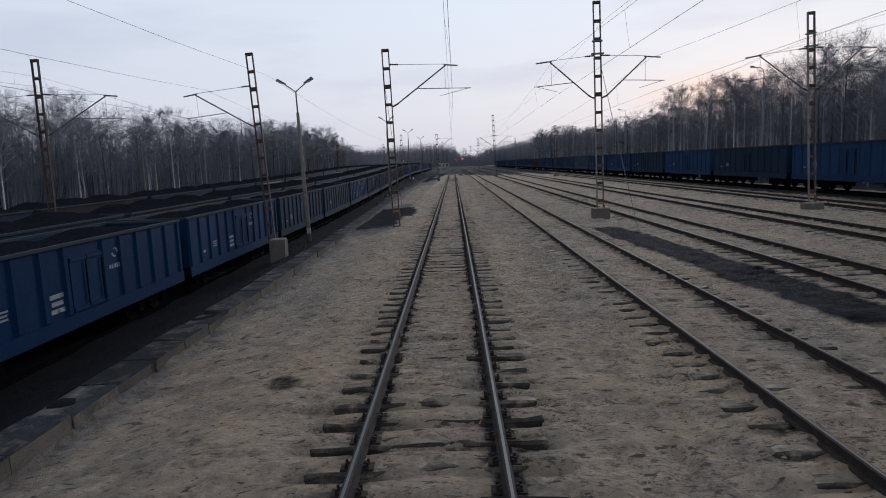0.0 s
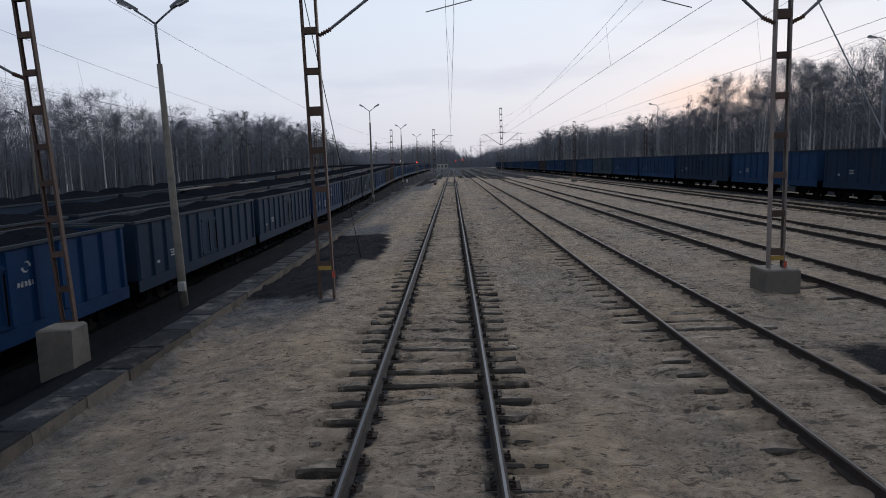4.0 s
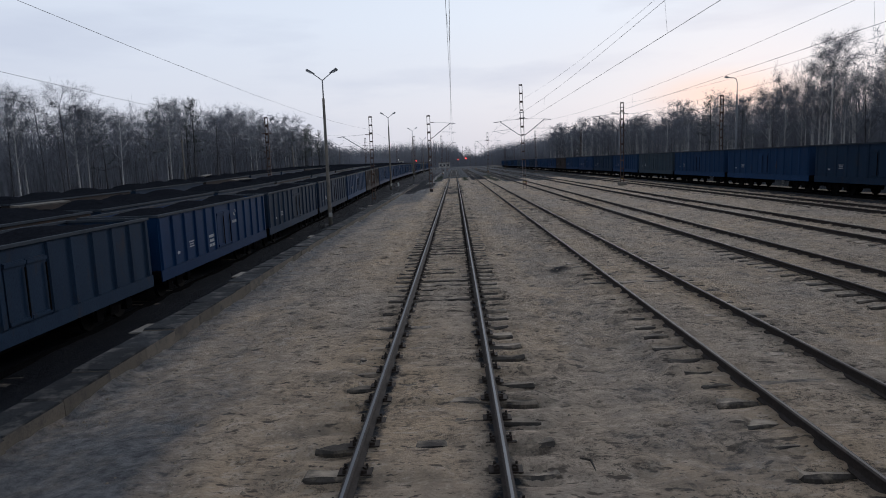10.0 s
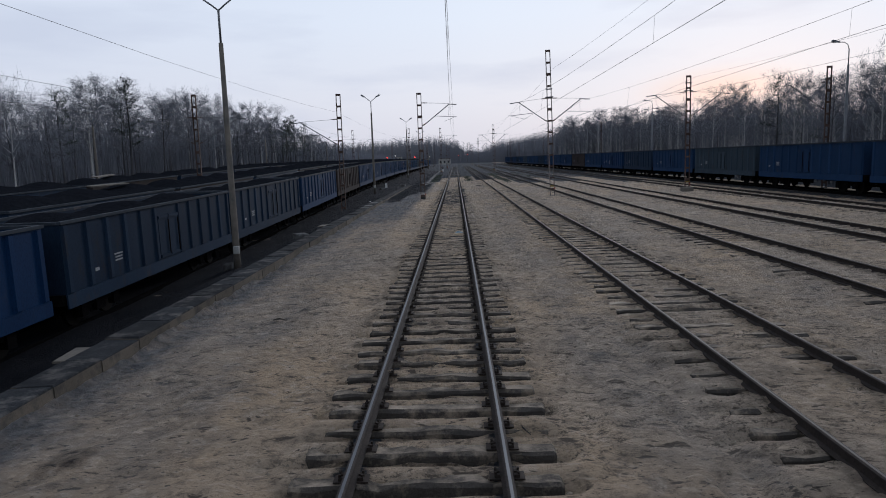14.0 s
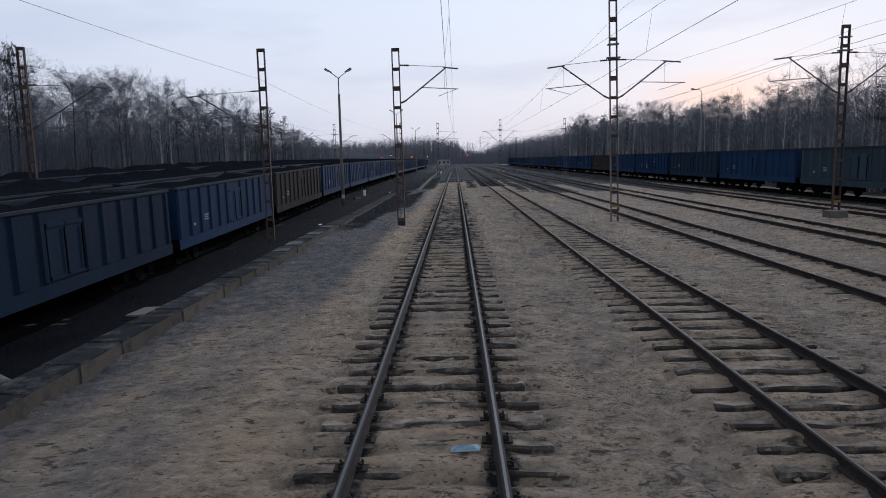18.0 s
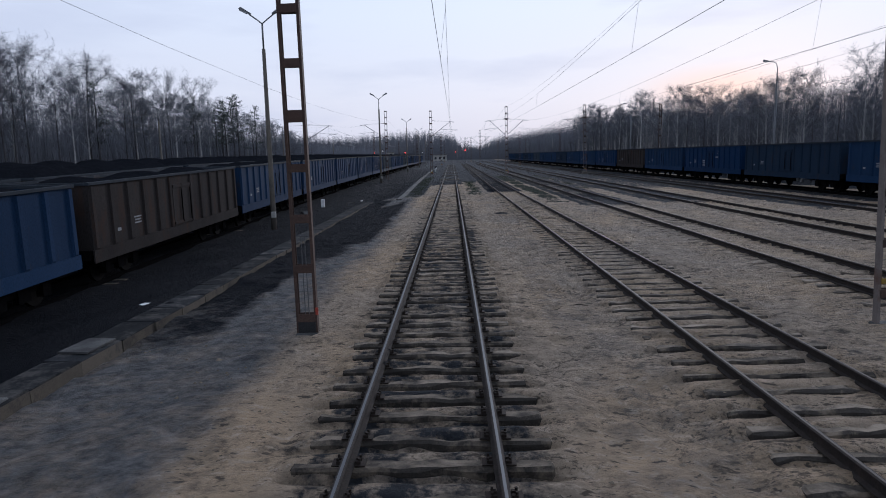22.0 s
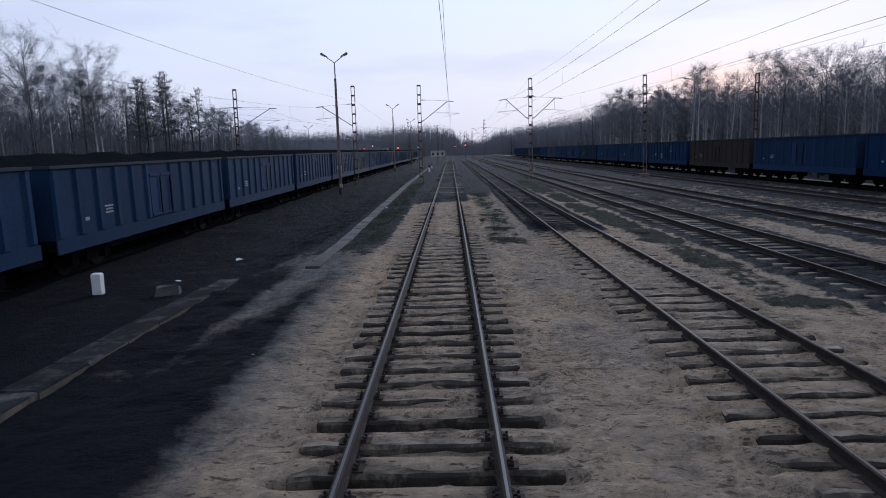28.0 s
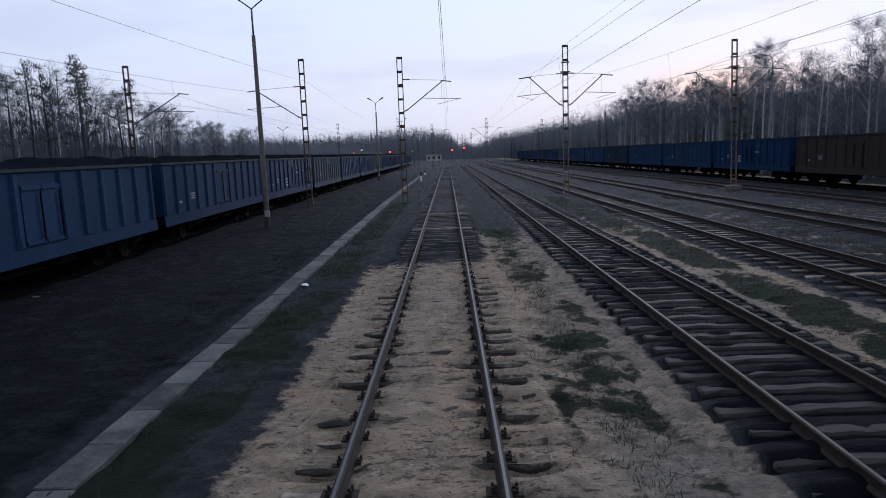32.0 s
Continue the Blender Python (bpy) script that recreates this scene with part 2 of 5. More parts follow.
    h3 = nt.nodes.new("ShaderNodeMath")
    h3.operation = "MULTIPLY_ADD"
    nt.links.new(lump_shade, h3.inputs[0])
    h3.inputs[1].default_value = -3.4
    nt.links.new(fine, h3.inputs[2])
    nt.links.new(h3.outputs[0], h2.inputs[2])
    nt.links.new(h2.outputs[0], h.inputs[2])
    bump(nt, b, h.outputs[0], 1.0, 0.15)
    return m


def glow(name, colour, power):
    m, nt, b = mat_base(name)
    b.inputs["Base Color"].default_value = (*colour, 1)
    b.inputs["Emission Color"].default_value = (*colour, 1)
    b.inputs["Emission Strength"].default_value = power
    return m


SAND_WARM, SAND_GREY, SAND_DARK = (0.555, 0.416, 0.286), (0.437, 0.363, 0.295), (0.288, 0.236, 0.19)
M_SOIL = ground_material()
# sides darker than the sanded tops: dark wood, with shade in the colour
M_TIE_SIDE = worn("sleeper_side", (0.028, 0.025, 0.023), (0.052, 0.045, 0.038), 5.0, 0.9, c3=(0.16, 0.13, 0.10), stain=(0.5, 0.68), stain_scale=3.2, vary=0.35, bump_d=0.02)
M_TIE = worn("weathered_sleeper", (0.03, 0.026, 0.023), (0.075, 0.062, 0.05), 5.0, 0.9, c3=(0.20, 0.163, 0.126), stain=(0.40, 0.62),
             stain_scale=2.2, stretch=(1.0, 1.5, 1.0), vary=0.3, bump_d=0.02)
M_TIE_DARK = worn("oily_sleeper", (0.02, 0.019, 0.018), (0.04, 0.037, 0.034), 5.0, 0.85, c3=(0.2, 0.18, 0.155), stain=(0.66, 0.74),
                  stain_scale=2.0, stretch=(0.5, 3.0, 1.0), vary=0.3, bump_d=0.01)
M_RAIL_TOP = worn("worn_steel", (0.085, 0.09, 0.10), (0.06, 0.063, 0.07), 6.0, 0.5, 0.5, bump_d=0.0005, stretch=(1, 0.05, 1))
M_RAIL_TOP_DULL = worn("dull_steel", (0.10, 0.088, 0.08), (0.07, 0.06, 0.055), 6.0, 0.75, 0.0, bump_d=0.0005, stretch=(1, 0.05, 1))
M_RAIL = worn("rusty_rail", (0.02, 0.017, 0.016), (0.036, 0.028, 0.024), 8.0, 0.9, 0.0, bump_d=0.002, spec=0.12)
M_IRON = worn("rusty_iron", (0.022, 0.018, 0.016), (0.036, 0.027, 0.023), 12.0, 0.85, 0.2, bump_d=0.002)
M_CONC_DIRTY = worn("dirty_concrete", (0.06, 0.061, 0.063), (0.095, 0.093, 0.09), 3.0, 0.9, c3=(0.025, 0.025, 0.027), stain=(0.42, 0.64), vary=0.25)
M_CONC_OLD = worn("old_concrete", (0.112, 0.1, 0.086), (0.082, 0.073, 0.063), 3.0, 0.9, c3=(0.05, 0.05, 0.05), stain=(0.5, 0.72), vary=0.18)
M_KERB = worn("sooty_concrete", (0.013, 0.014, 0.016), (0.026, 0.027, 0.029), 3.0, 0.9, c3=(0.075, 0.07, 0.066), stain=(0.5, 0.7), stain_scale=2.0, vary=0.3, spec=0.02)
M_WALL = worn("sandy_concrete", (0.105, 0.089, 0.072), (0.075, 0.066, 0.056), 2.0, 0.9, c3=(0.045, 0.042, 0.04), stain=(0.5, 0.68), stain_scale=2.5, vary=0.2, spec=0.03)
M_CONC_LIGHT = worn("pale_concrete", (0.30, 0.30, 0.29), (0.22, 0.22, 0.215), 3.0, 0.9, c3=(0.1, 0.1, 0.1), stain=(0.56, 0.75), vary=0.18)
M_MAST = worn("rust_brown_steel", (0.05, 0.034, 0.029), (0.078, 0.05, 0.04), 4.0, 0.8, 0.1, c3=(0.05, 0.036, 0.033), vary=0.2, bump_d=0.002)
M_MAST_GREY = worn("grey_painted_steel", (0.17, 0.15, 0.14), (0.125, 0.105, 0.098), 4.0, 0.75, 0.15, c3=(0.09, 0.05, 0.036), stain=(0.5, 0.7),
                   vary=0.2, bump_d=0.002)
M_GALV = worn("zinc_steel", (0.13, 0.135, 0.145), (0.09, 0.092, 0.10), 6.0, 0.6, 0.4, bump_d=0.001)
M_WIRE = worn("wire_copper", (0.028, 0.026, 0.026), (0.04, 0.035, 0.033), 6.0, 0.6, 0.4, bump_d=0.0005)
M_INSUL = worn("brown_glazed_clay", (0.05, 0.028, 0.02), (0.07, 0.036, 0.025), 6.0, 0.3, bump_d=0.0005)
M_YELLOW = worn("yellow_paint", (0.24, 0.16, 0.035), (0.17, 0.115, 0.03), 6.0, 0.7, c3=(0.08, 0.06, 0.03), bump_d=0.001)
M_RED = worn("red_paint", (0.32, 0.06, 0.04), (0.22, 0.05, 0.035), 6.0, 0.7, c3=(0.08, 0.04, 0.03), bump_d=0.001)
M_WHITE = worn("white_paint", (0.62, 0.63, 0.64), (0.48, 0.49, 0.5), 6.0, 0.7, c3=(0.25, 0.25, 0.25), stain=(0.6, 0.8), bump_d=0.001)
M_BLACK = worn("black_paint", (0.02, 0.02, 0.022), (0.03, 0.03, 0.032), 6.0, 0.6, bump_d=0.001)
M_COAL = worn("coal", (0.006, 0.0068, 0.0088), (0.011, 0.0122, 0.0155), 9.0, 0.95, bump_d=0.03, fine=16.0, spec=0.0)
# near black: the shade under the wagons is put into these colours
M_UNDER = worn("shaded_running_gear", (0.004, 0.004, 0.0045), (0.008, 0.0078, 0.008), 5.0, 0.9, 0.0, bump_d=0.003, spec=0.0)
M_WHEEL = worn("shaded_wheel_steel", (0.006, 0.0058, 0.0058), (0.009, 0.0085, 0.008), 6.0, 0.85, 0.0, bump_d=0.001, spec=0.02)
WAGON_PAINT = {
    "faded slate-blue": worn("slate_blue_paint", (0.010, 0.026, 0.062), (0.016, 0.034, 0.074), 1.2, 0.72, c3=(0.0363, 0.0300, 0.0281), stain=(0.6, 0.8),
                             stain_scale=1.6, stretch=(1, 1, 0.35), vary=0.16, spec=0.02),
    "bright blue": worn("bright_blue_paint", (0.005, 0.018, 0.052), (0.007, 0.023, 0.062), 1.2, 0.6, c3=(0.0248, 0.0279, 0.0434), stain=(0.62, 0.85),
                        stain_scale=1.6, stretch=(1, 1, 0.35), vary=0.1, spec=0.02),
    "dull grey-blue": worn("grey_blue_paint", (0.027, 0.040, 0.055), (0.037, 0.051, 0.065), 1.2, 0.75, c3=(0.0363, 0.0290, 0.0251), stain=(0.55, 0.78),
                           stain_scale=1.6, stretch=(1, 1, 0.35), vary=0.16, spec=0.02),
    "rust-grey": worn("rust_grey_paint", (0.024, 0.021, 0.021), (0.033, 0.029, 0.028), 1.2, 0.8, c3=(0.0387, 0.0218, 0.0154), stain=(0.52, 0.75),
                      stain_scale=1.6, stretch=(1, 1, 0.35), vary=0.16, spec=0.02),
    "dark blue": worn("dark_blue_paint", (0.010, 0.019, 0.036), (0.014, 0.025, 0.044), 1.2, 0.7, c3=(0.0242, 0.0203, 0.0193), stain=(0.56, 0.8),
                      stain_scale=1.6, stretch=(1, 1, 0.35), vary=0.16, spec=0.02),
}
M_MARK = worn("faded_marks", (0.24, 0.25, 0.26), (0.15, 0.155, 0.165), 8.0, 0.7, c3=(0.05, 0.055, 0.07), stain=(0.5, 0.65), stain_scale=6.0, bump_d=0.0)
M_RIM = worn("bare_steel_rim", (0.032, 0.038, 0.048), (0.02, 0.025, 0.032), 2.0, 0.8, 0.0, c3=(0.09, 0.065, 0.055), stain=(0.6, 0.75), bump_d=0.002, spec=0.04)
M_BIRCH = worn("birch_bark", (0.42, 0.41, 0.40), (0.27, 0.265, 0.262), 3.0, 0.9, c3=(0.07, 0.066, 0.064), stain=(0.56, 0.68), stain_scale=2.5,
               stretch=(1, 1, 3), vary=0.25)
M_BARK = worn("grey_bark", (0.05, 0.05, 0.056), (0.075, 0.073, 0.078), 3.0, 0.95, vary=0.3)
# paler and bluer than bark: distant haze is put into the twig colour
M_TWIG = worn("bare_twigs", (0.115, 0.12, 0.14), (0.155, 0.16, 0.18), 0.6, 0.95, vary=0.25, spec=0.0)
M_PINE = worn("pine_needles", (0.045, 0.058, 0.05), (0.065, 0.08, 0.066), 0.8, 0.9, vary=0.25)
M_HOUSE = worn("pale_render", (0.34, 0.33, 0.31), (0.28, 0.27, 0.255), 1.0, 0.9)
M_ROOF = worn("grey_roofing", (0.09, 0.085, 0.085), (0.12, 0.11, 0.105), 2.0, 0.85)
M_PANE = worn("window_glass", (0.02, 0.024, 0.03), (0.025, 0.03, 0.036), 2.0, 0.1, bump_d=0.0)
M_LAMP_GLASS = worn("lamp_cover", (0.42, 0.43, 0.44), (0.36, 0.37, 0.38), 3.0, 0.3, bump_d=0.0)
M_GLOW_RED = glow("signal_red", (1.0, 0.04, 0.03), 12.0)
M_GLOW_WHITE = glow("signal_white", (1.0, 0.95, 0.85), 1.0)


# ---- mesh building ----
class Mesh:
    """Collects vertices and faces of one part."""

    def __init__(self):
        self.v, self.f, self.k = [], [], []
        self.slot = 0

    def add(self, verts, faces):
        n = len(self.v)
        self.v += [tuple(p) for p in verts]
        self.f += [tuple(i + n for i in q) for q in faces]
        self.k += [self.slot] * len(faces)
        return self

    def box(self, c, s, rz=0.0, taper=1.0):
        x, y, z = (d / 2 for d in s)
        ca, sa = math.cos(rz), math.sin(rz)
        vs = []
        for zz, k in ((-z, 1.0), (z, taper)):
            for xx, yy in ((-x, -y), (x, -y), (x, y), (-x, y)):
                a, b2 = xx * k, yy * k
                vs.append((c[0] + a * ca - b2 * sa, c[1] + a * sa + b2 * ca, c[2] + zz))
        return self.add(vs, [(3, 2, 1, 0), (4, 5, 6, 7), (0, 1, 5, 4), (1, 2, 6, 5), (2, 3, 7, 6), (3, 0, 4, 7)])

    def worn_box(self, c, s, e, rnd=None, rough=0.0):
        """A box whose upper edges are worn off by e."""
        x, y, z = (d / 2 for d in s)
        vs = []
        for zz, k in ((-z, 0.0), (z - e, 0.0), (z, e)):
            for xx, yy in ((-x + k, -y + k), (x - k, -y + k), (x - k, y - k), (-x + k, y - k)):
                j = [(rnd.random() - 0.5) * rough if rnd else 0.0 for _ in range(3)]
                vs.append((c[0] + xx + j[0], c[1] + yy + j[1], c[2] + zz + j[2]))
        fs = [(3, 2, 1, 0), (8, 9, 10, 11)]
        for r in (0, 4):
            fs += [(r + i, r + (i + 1) % 4, r + 4 + (i + 1) % 4, r + 4 + i) for i in range(4)]
        return self.add(vs, fs)

    def tube(self, pts, r, n=6, cap=True):
        """A round bar along points; r is one radius or one for each point."""
        pts = [Vector(p) for p in pts]
        rs = r if isinstance(r, (list, tuple)) else [r] * len(pts)
        vs = []
        for i, p in enumerate(pts):
            d = (pts[min(i + 1, len(pts) - 1)] - pts[max(i - 1, 0)]).normalized()
            a = d.cross(Vector((0, 0, 1)) if abs(d.z) < 0.9 else Vector((1, 0, 0))).normalized()
            b2 = d.cross(a)
            for k in range(n):
                w = 2 * math.pi * k / n
                vs.append(p + (a * math.cos(w) + b2 * math.sin(w)) * rs[i])
        fs = [(i * n + k, i * n + (k + 1) % n, (i + 1) * n + (k + 1) % n, (i + 1) * n + k) for i in range(len(pts) - 1) for k in range(n)]
        if cap:
            fs += [tuple(range(n))[::-1], tuple(range((len(pts) - 1) * n, len(pts) * n))]
        return self.add(vs, fs)

    def disc(self, c, axis, r, w, n=20):
        a = Vector(axis).normalized() * (w / 2)
        return self.tube([Vector(c) - a, Vector(c) + a], r, n)

    def prism(self, profile, p0, p1):
        """A profile in x and z drawn out along y from p0 to p1."""
        n = len(profile)
        vs = [(p0[0] + x, p0[1], p0[2] + z) for x, z in profile] + [(p1[0] + x, p1[1], p1[2] + z) for x, z in profile]
        fs = [(i, (i + 1) % n, n + (i + 1) % n, n + i) for i in range(n)]
        fs += [tuple(range(n))[::-1], tuple(range(n, 2 * n))]
        return self.add(vs, fs)

    def data(self, name, *mats, smooth=False):
        me = bpy.data.meshes.new(name)
        me.from_pydata(self.v, [], self.f)
        for m in mats:
            me.materials.append(m)
        if len(mats) > 1:
            me.polygons.foreach_set("material_index", self.k)
        if smooth:
            me.polygons.foreach_set("use_smooth", [True] * len(me.polygons))
        me.update()
        return me


def part(name, mesh, mats, parent, label="", at=None, smooth=False):
    """Links a mesh as one part under a thing or a part."""
    if isinstance(mesh, Mesh):
        mesh = mesh.data(name, *(mats if isinstance(mats, tuple) else (mats,)), smooth=smooth)
    ob = new(name, mesh)
    ob.parent = parent
    if at is not None:
        ob.matrix_basis = at
    if label:
        tagged(ob, label)
    return ob


def thing(name, m, label, category, group="", kind=""):
    ob = new(name)
    ob.empty_display_size = 0.3
    ob.matrix_basis = m
    return tagged(ob, label, category, group, kind)


def curve_of(pairs):
    xs, zs = [p[0] for p in pairs], [p[1] for p in pairs]
    return lambda y: float(np.interp(y, xs, zs))


# ---- the plan ----
LEFT_WIRE = curve_of([(-60, -0.2), (0, -0.4), (34, -0.6), (116, -1.4), (199, -0.25), (300, 0.0)])
LEFT_RAIL = curve_of([(-40, -2.2), (0, -2.15), (22, -2.1), (40, -2.02), (62, -1.92), (85, -1.65), (105, -1.32), (125, -0.88), (145, -0.5), (165, -0.34),
                      (190, -0.2), (260, -0.1), (420, 0.0)])
# the foot of the low platform wall, and how far its top stands above the sand
KERB_X = curve_of([(-40, -4.95), (0, -4.95), (28, -4.97), (42, -5.02), (50, -5.1), (66, -5.38), (100, -5.42), (150, -5.42), (155, -5.3), (420, -5.3)])
KERB_Z = curve_of([(-40, -0.56), (0, -0.56), (28, -0.54), (50, -0.44), (66, -0.36), (110, -0.36), (130, -0.38), (150, -0.37), (157, -0.42), (420, -0.42)])
KERB_H = curve_of([(-40, 0.27), (100, 0.27), (116, 0.24), (128, 0.18), (146, 0.14), (152, 0.0), (420, 0.0)])
KERB_W = 0.62
# the second track bears a little towards our own at the yard's throat
BEND = curve_of([(-20, 0.0), (130, 0.0), (155, -0.07), (170, -0.1), (420, -0.1)])
TRACKS = {"own": 0.0, "second": 4.80, "third": 9.68, "fourth": 14.75, "fifth": 20.75, "right_train": 26.0}
MAST_ROWS = (33.2, 116.3, 199.6, 282.8, 365.9)
WAGON_PITCH = 14.04


def cover(y):
    """How far the sleepers of our own track lie open: 0 buried, 1 open."""
    return float(np.interp(y, [0, 12, 34, 44, 50, 58, 62, 66, 96, 112, 130, 150, 155, 160, 168, 174, 176, 300],
                           [0.62, 0.57, 0.56, 0.52, 0.44, 0.48, 0.64, 0.85, 0.85, 0.95, 1.0, 0.9, 0.55, 0.42, 0.34, 0.12, 0.9, 0.9]))


def smooth(a, b, x):
    t = min(1.0, max(0.0, (x - a) / (b - a)))
    return t * t * (3 - 2 * t)


def ground_z(x, y):
    """The lie of the land, without its small lumps."""
    if x > -2.2:
        z = -0.205
        if x > 2.0:
            z = -0.215
        if x > 29.5:
            z = -0.215 - 0.5 * smooth(29.5, 33.0, x)
        return z
    kx = KERB_X(y)
    if x > kx - 0.1:
        return -0.205 + (KERB_Z(y) + 0.205) * smooth(-2.2, kx, x)
    low = LEFT_RAIL(y) - 0.13
    top = KERB_Z(y) + KERB_H(y) - 0.11
    kx -= KERB_W
    if x > kx:
        return top
    if x > -9.9:
        return top + (low - top) * min(1.0, (kx - x) / (kx + 9.9))
    if x > -34.0:
        return low
    return low + 0.6 * smooth(-34.0, -42.0, x)


def sleeper_line(y0, y1, seed):
    """Sleepers of a track: place, sideways shift, skew, height and shape of each."""
    r = random.Random(seed)
    y = y0
    while y < y1:
        yield y, r.uniform(-0.05, 0.05), radians(r.uniform(-1.6, 1.6)), r.uniform(-0.012, 0.006), r.randrange(7)
        y += 0.622 + r.uniform(-0.06, 0.06)


TRACK_SEED = {"own": 1, "second": 2, "third": 3, "fourth": 4, "fifth": 6, "right_train": 8}


# ---- ground ----
def value_noise(x, y, cell, seed):
    r = np.random.RandomState(seed)
    g = r.rand(256, 256)
    fx, fy = x / cell, y / cell
    ix, iy = np.floor(fx).astype(int), np.floor(fy).astype(int)
    tx, ty = fx - ix, fy - iy
    tx, ty = tx * tx * (3 - 2 * tx), ty * ty * (3 - 2 * ty)
    a, b = g[ix % 256, iy % 256], g[(ix + 1) % 256, iy % 256]
    c, d = g[ix % 256, (iy + 1) % 256], g[(ix + 1) % 256, (iy + 1) % 256]
    return (a * (1 - tx) + b * tx) * (1 - ty) + (c * (1 - tx) + d * tx) * ty


def soft_box(x, y, x0, x1, y0, y1, sx, sy):
    """1 inside a rectangle, fading over sx and sy beyond it."""
    dx = np.maximum(np.maximum(x0 - x, x - x1), 0) / sx
    dy = np.maximum(np.maximum(y0 - y, y - y1), 0) / sy
    return np.clip(1 - np.hypot(dx, dy), 0, 1)


def build_ground():
    xs = np.concatenate([[-3000, -900, -400, -200, -120, -80, -60], np.arange(-50, -15, 5.0), np.arange(-14, -6.4, 0.9), np.arange(-6.3, -4.6, 0.2), np.arange(-4.6, -1.5, 0.16), np.arange(-1.5, 1.5, 0.1), np.arange(1.5, 3.4, 0.085),
                         np.arange(3.4, 6.3, 0.14), np.arange(6.3, 8.2, 0.25), np.arange(8.2, 24, 0.46), np.arange(24, 34, 1.0), [36, 40, 46, 60, 80, 120, 200, 400, 900, 3000]])
    ys = np.concatenate([[-3000, -600, -200, -80, -40, -20, -10, -4, 0], np.arange(2, 182, 0.09), np.arange(182, 186, 0.3), np.arange(186, 240, 0.6), np.arange(240, 380, 3.0),
                         [400, 430, 480, 560, 700, 900, 1400, 3000]])
    gx, gy = np.meshgrid(xs, ys)
    # the lie of the land is worked out every metre or so and drawn between
    knots = np.unique(np.concatenate([ys[ys < 2], np.arange(2, 420, 1.0), ys[ys >= 400]]))
    lie = np.array([[ground_z(x, y) for x in xs] for y in knots])
    k = np.clip(np.searchsorted(knots, ys) - 1, 0, len(knots) - 2)
    f = ((ys - knots[k]) / (knots[k + 1] - knots[k]))[:, None]
    z = lie[k] * (1 - f) + lie[k + 1] * f
    near = ((gx > -6) & (gx < 26)).astype(float)
    n1, n2, n3 = value_noise(gx, gy, 1.3, 1), value_noise(gx, gy, 0.42, 2), value_noise(gx, gy, 0.2, 3)
    z += near * ((n1 - 0.5) * 0.08 + (n2 - 0.5) * 0.07 + (n3 - 0.5) * 0.062)
    z += (1 - near) * (n1 - 0.5) * 0.12
    open_own = np.interp(gy, np.arange(0, 300, 1.0), [cover(y) for y in range(300)])
    # wheel ruts beside the second track
    for rut, depth in ((2.42, 0.03), (2.66, 0.045), (2.93, 0.04), (3.18, 0.03)):
        line = rut + 0.12 * np.sin(gy * 0.11 + rut) + (value_noise(gx * 0, gy, 3.0, int(rut * 100)) - 0.5) * 0.2
        z -= depth * np.exp(-((gx - line) / 0.07) ** 2) * np.clip(2.2 * value_noise(gx * 0 + rut * 9, gy, 4.0, 33) - 0.5, 0, 1) * (gy < 175)
    bend = np.array([BEND(y) for y in ys])[:, None]
    for name, c in TRACKS.items():
        half = np.abs(gx - c - (bend if name == "second" else 0.0))
        w = np.clip((1.56 - half) / 0.22, 0, 1)
        if name == "own":
            o = open_own
        else:
            o = 0.12 + 0.75 * value_noise(gx * 0 + c * 13.0, gy, 9.0, 7) ** 1.5
            if name == "second":
                o = np.interp(gy, [0, 60, 76, 84, 140, 150, 158, 162, 300], [0.42, 0.42, 0.55, 0.95, 0.9, 0.6, 0.6, 0.95, 0.95]) * (0.7 + 0.6 * value_noise(gx * 0, gy, 6.0, 23))
            o = np.where(gy > 160, np.maximum(o, 0.8), o)
        o = np.clip(o + (value_noise(gx, gy, 2.3, 11) - 0.5) * 0.5, 0, 1)
        # hollows before the sleepers, sand blown over their backs
        ties = np.array([q[0] for q in sleeper_line(-6.0, 330.0, TRACK_SEED[name])])
        i = np.clip(np.searchsorted(ties, ys - 0.125), 1, len(ties) - 1)
        front, back = ties[i] - 0.125, ties[i - 1] + 0.125
        gap = np.clip((ys - back) / (front - back), 0, 1)[:, None]
        on_tie = (ys >= front)[:, None]
        lens = np.exp(-((half - 1.04) / 0.44) ** 2)
        jag = (value_noise(gx, gy, 0.17, 19) - 0.5) * 0.5
        spot = value_noise(gx, np.repeat(i[:, None] * 1.0, gx.shape[1], 1) * 7.3, 0.55, 17)
        if name == "own":
            # the cess side lies opener than the other in one stretch
            lens = lens * (1 + 0.22 * np.sign(gx) * soft_box(gx, gy, -2, 2, 33, 62, 1, 6.0))
        mid = 0.04 + 0.7 * np.clip((o - 0.5) / 0.4, 0, 1)
        deep = np.clip(o * 1.45 * (mid + (1.12 - mid) * lens) + ((spot - 0.5) * 0.75 + jag) * (0.15 + o) * (0.35 + 0.65 * lens), 0, 1.1)
        saw = np.clip((gap - 0.25) / 0.7, 0, 1) ** 1.5
        if name != "own":
            # drifted sand lies level with the backs and leaves a narrow slit before each sleeper
            saw = np.clip((gap - 0.6) / 0.38, 0, 1) ** 1.2
        over = np.clip((ys - front) / 0.25, 0, 1)[:, None]
        bed = np.where(on_tie, -0.143 - 0.092 * deep * (1 - over) ** 1.9 - 0.006 * deep + 0.085 * (value_noise(gx, gy, 0.34, 27) - 0.5), -0.148 - 0.035 * deep * gap - 0.185 * deep * saw) + (n2 - 0.5) * 0.025 + (n3 - 0.5) * 0.016
        if name != "own":
            bed = bed + 0.03 * np.exp(-((half - 0.78) / 0.16) ** 2)
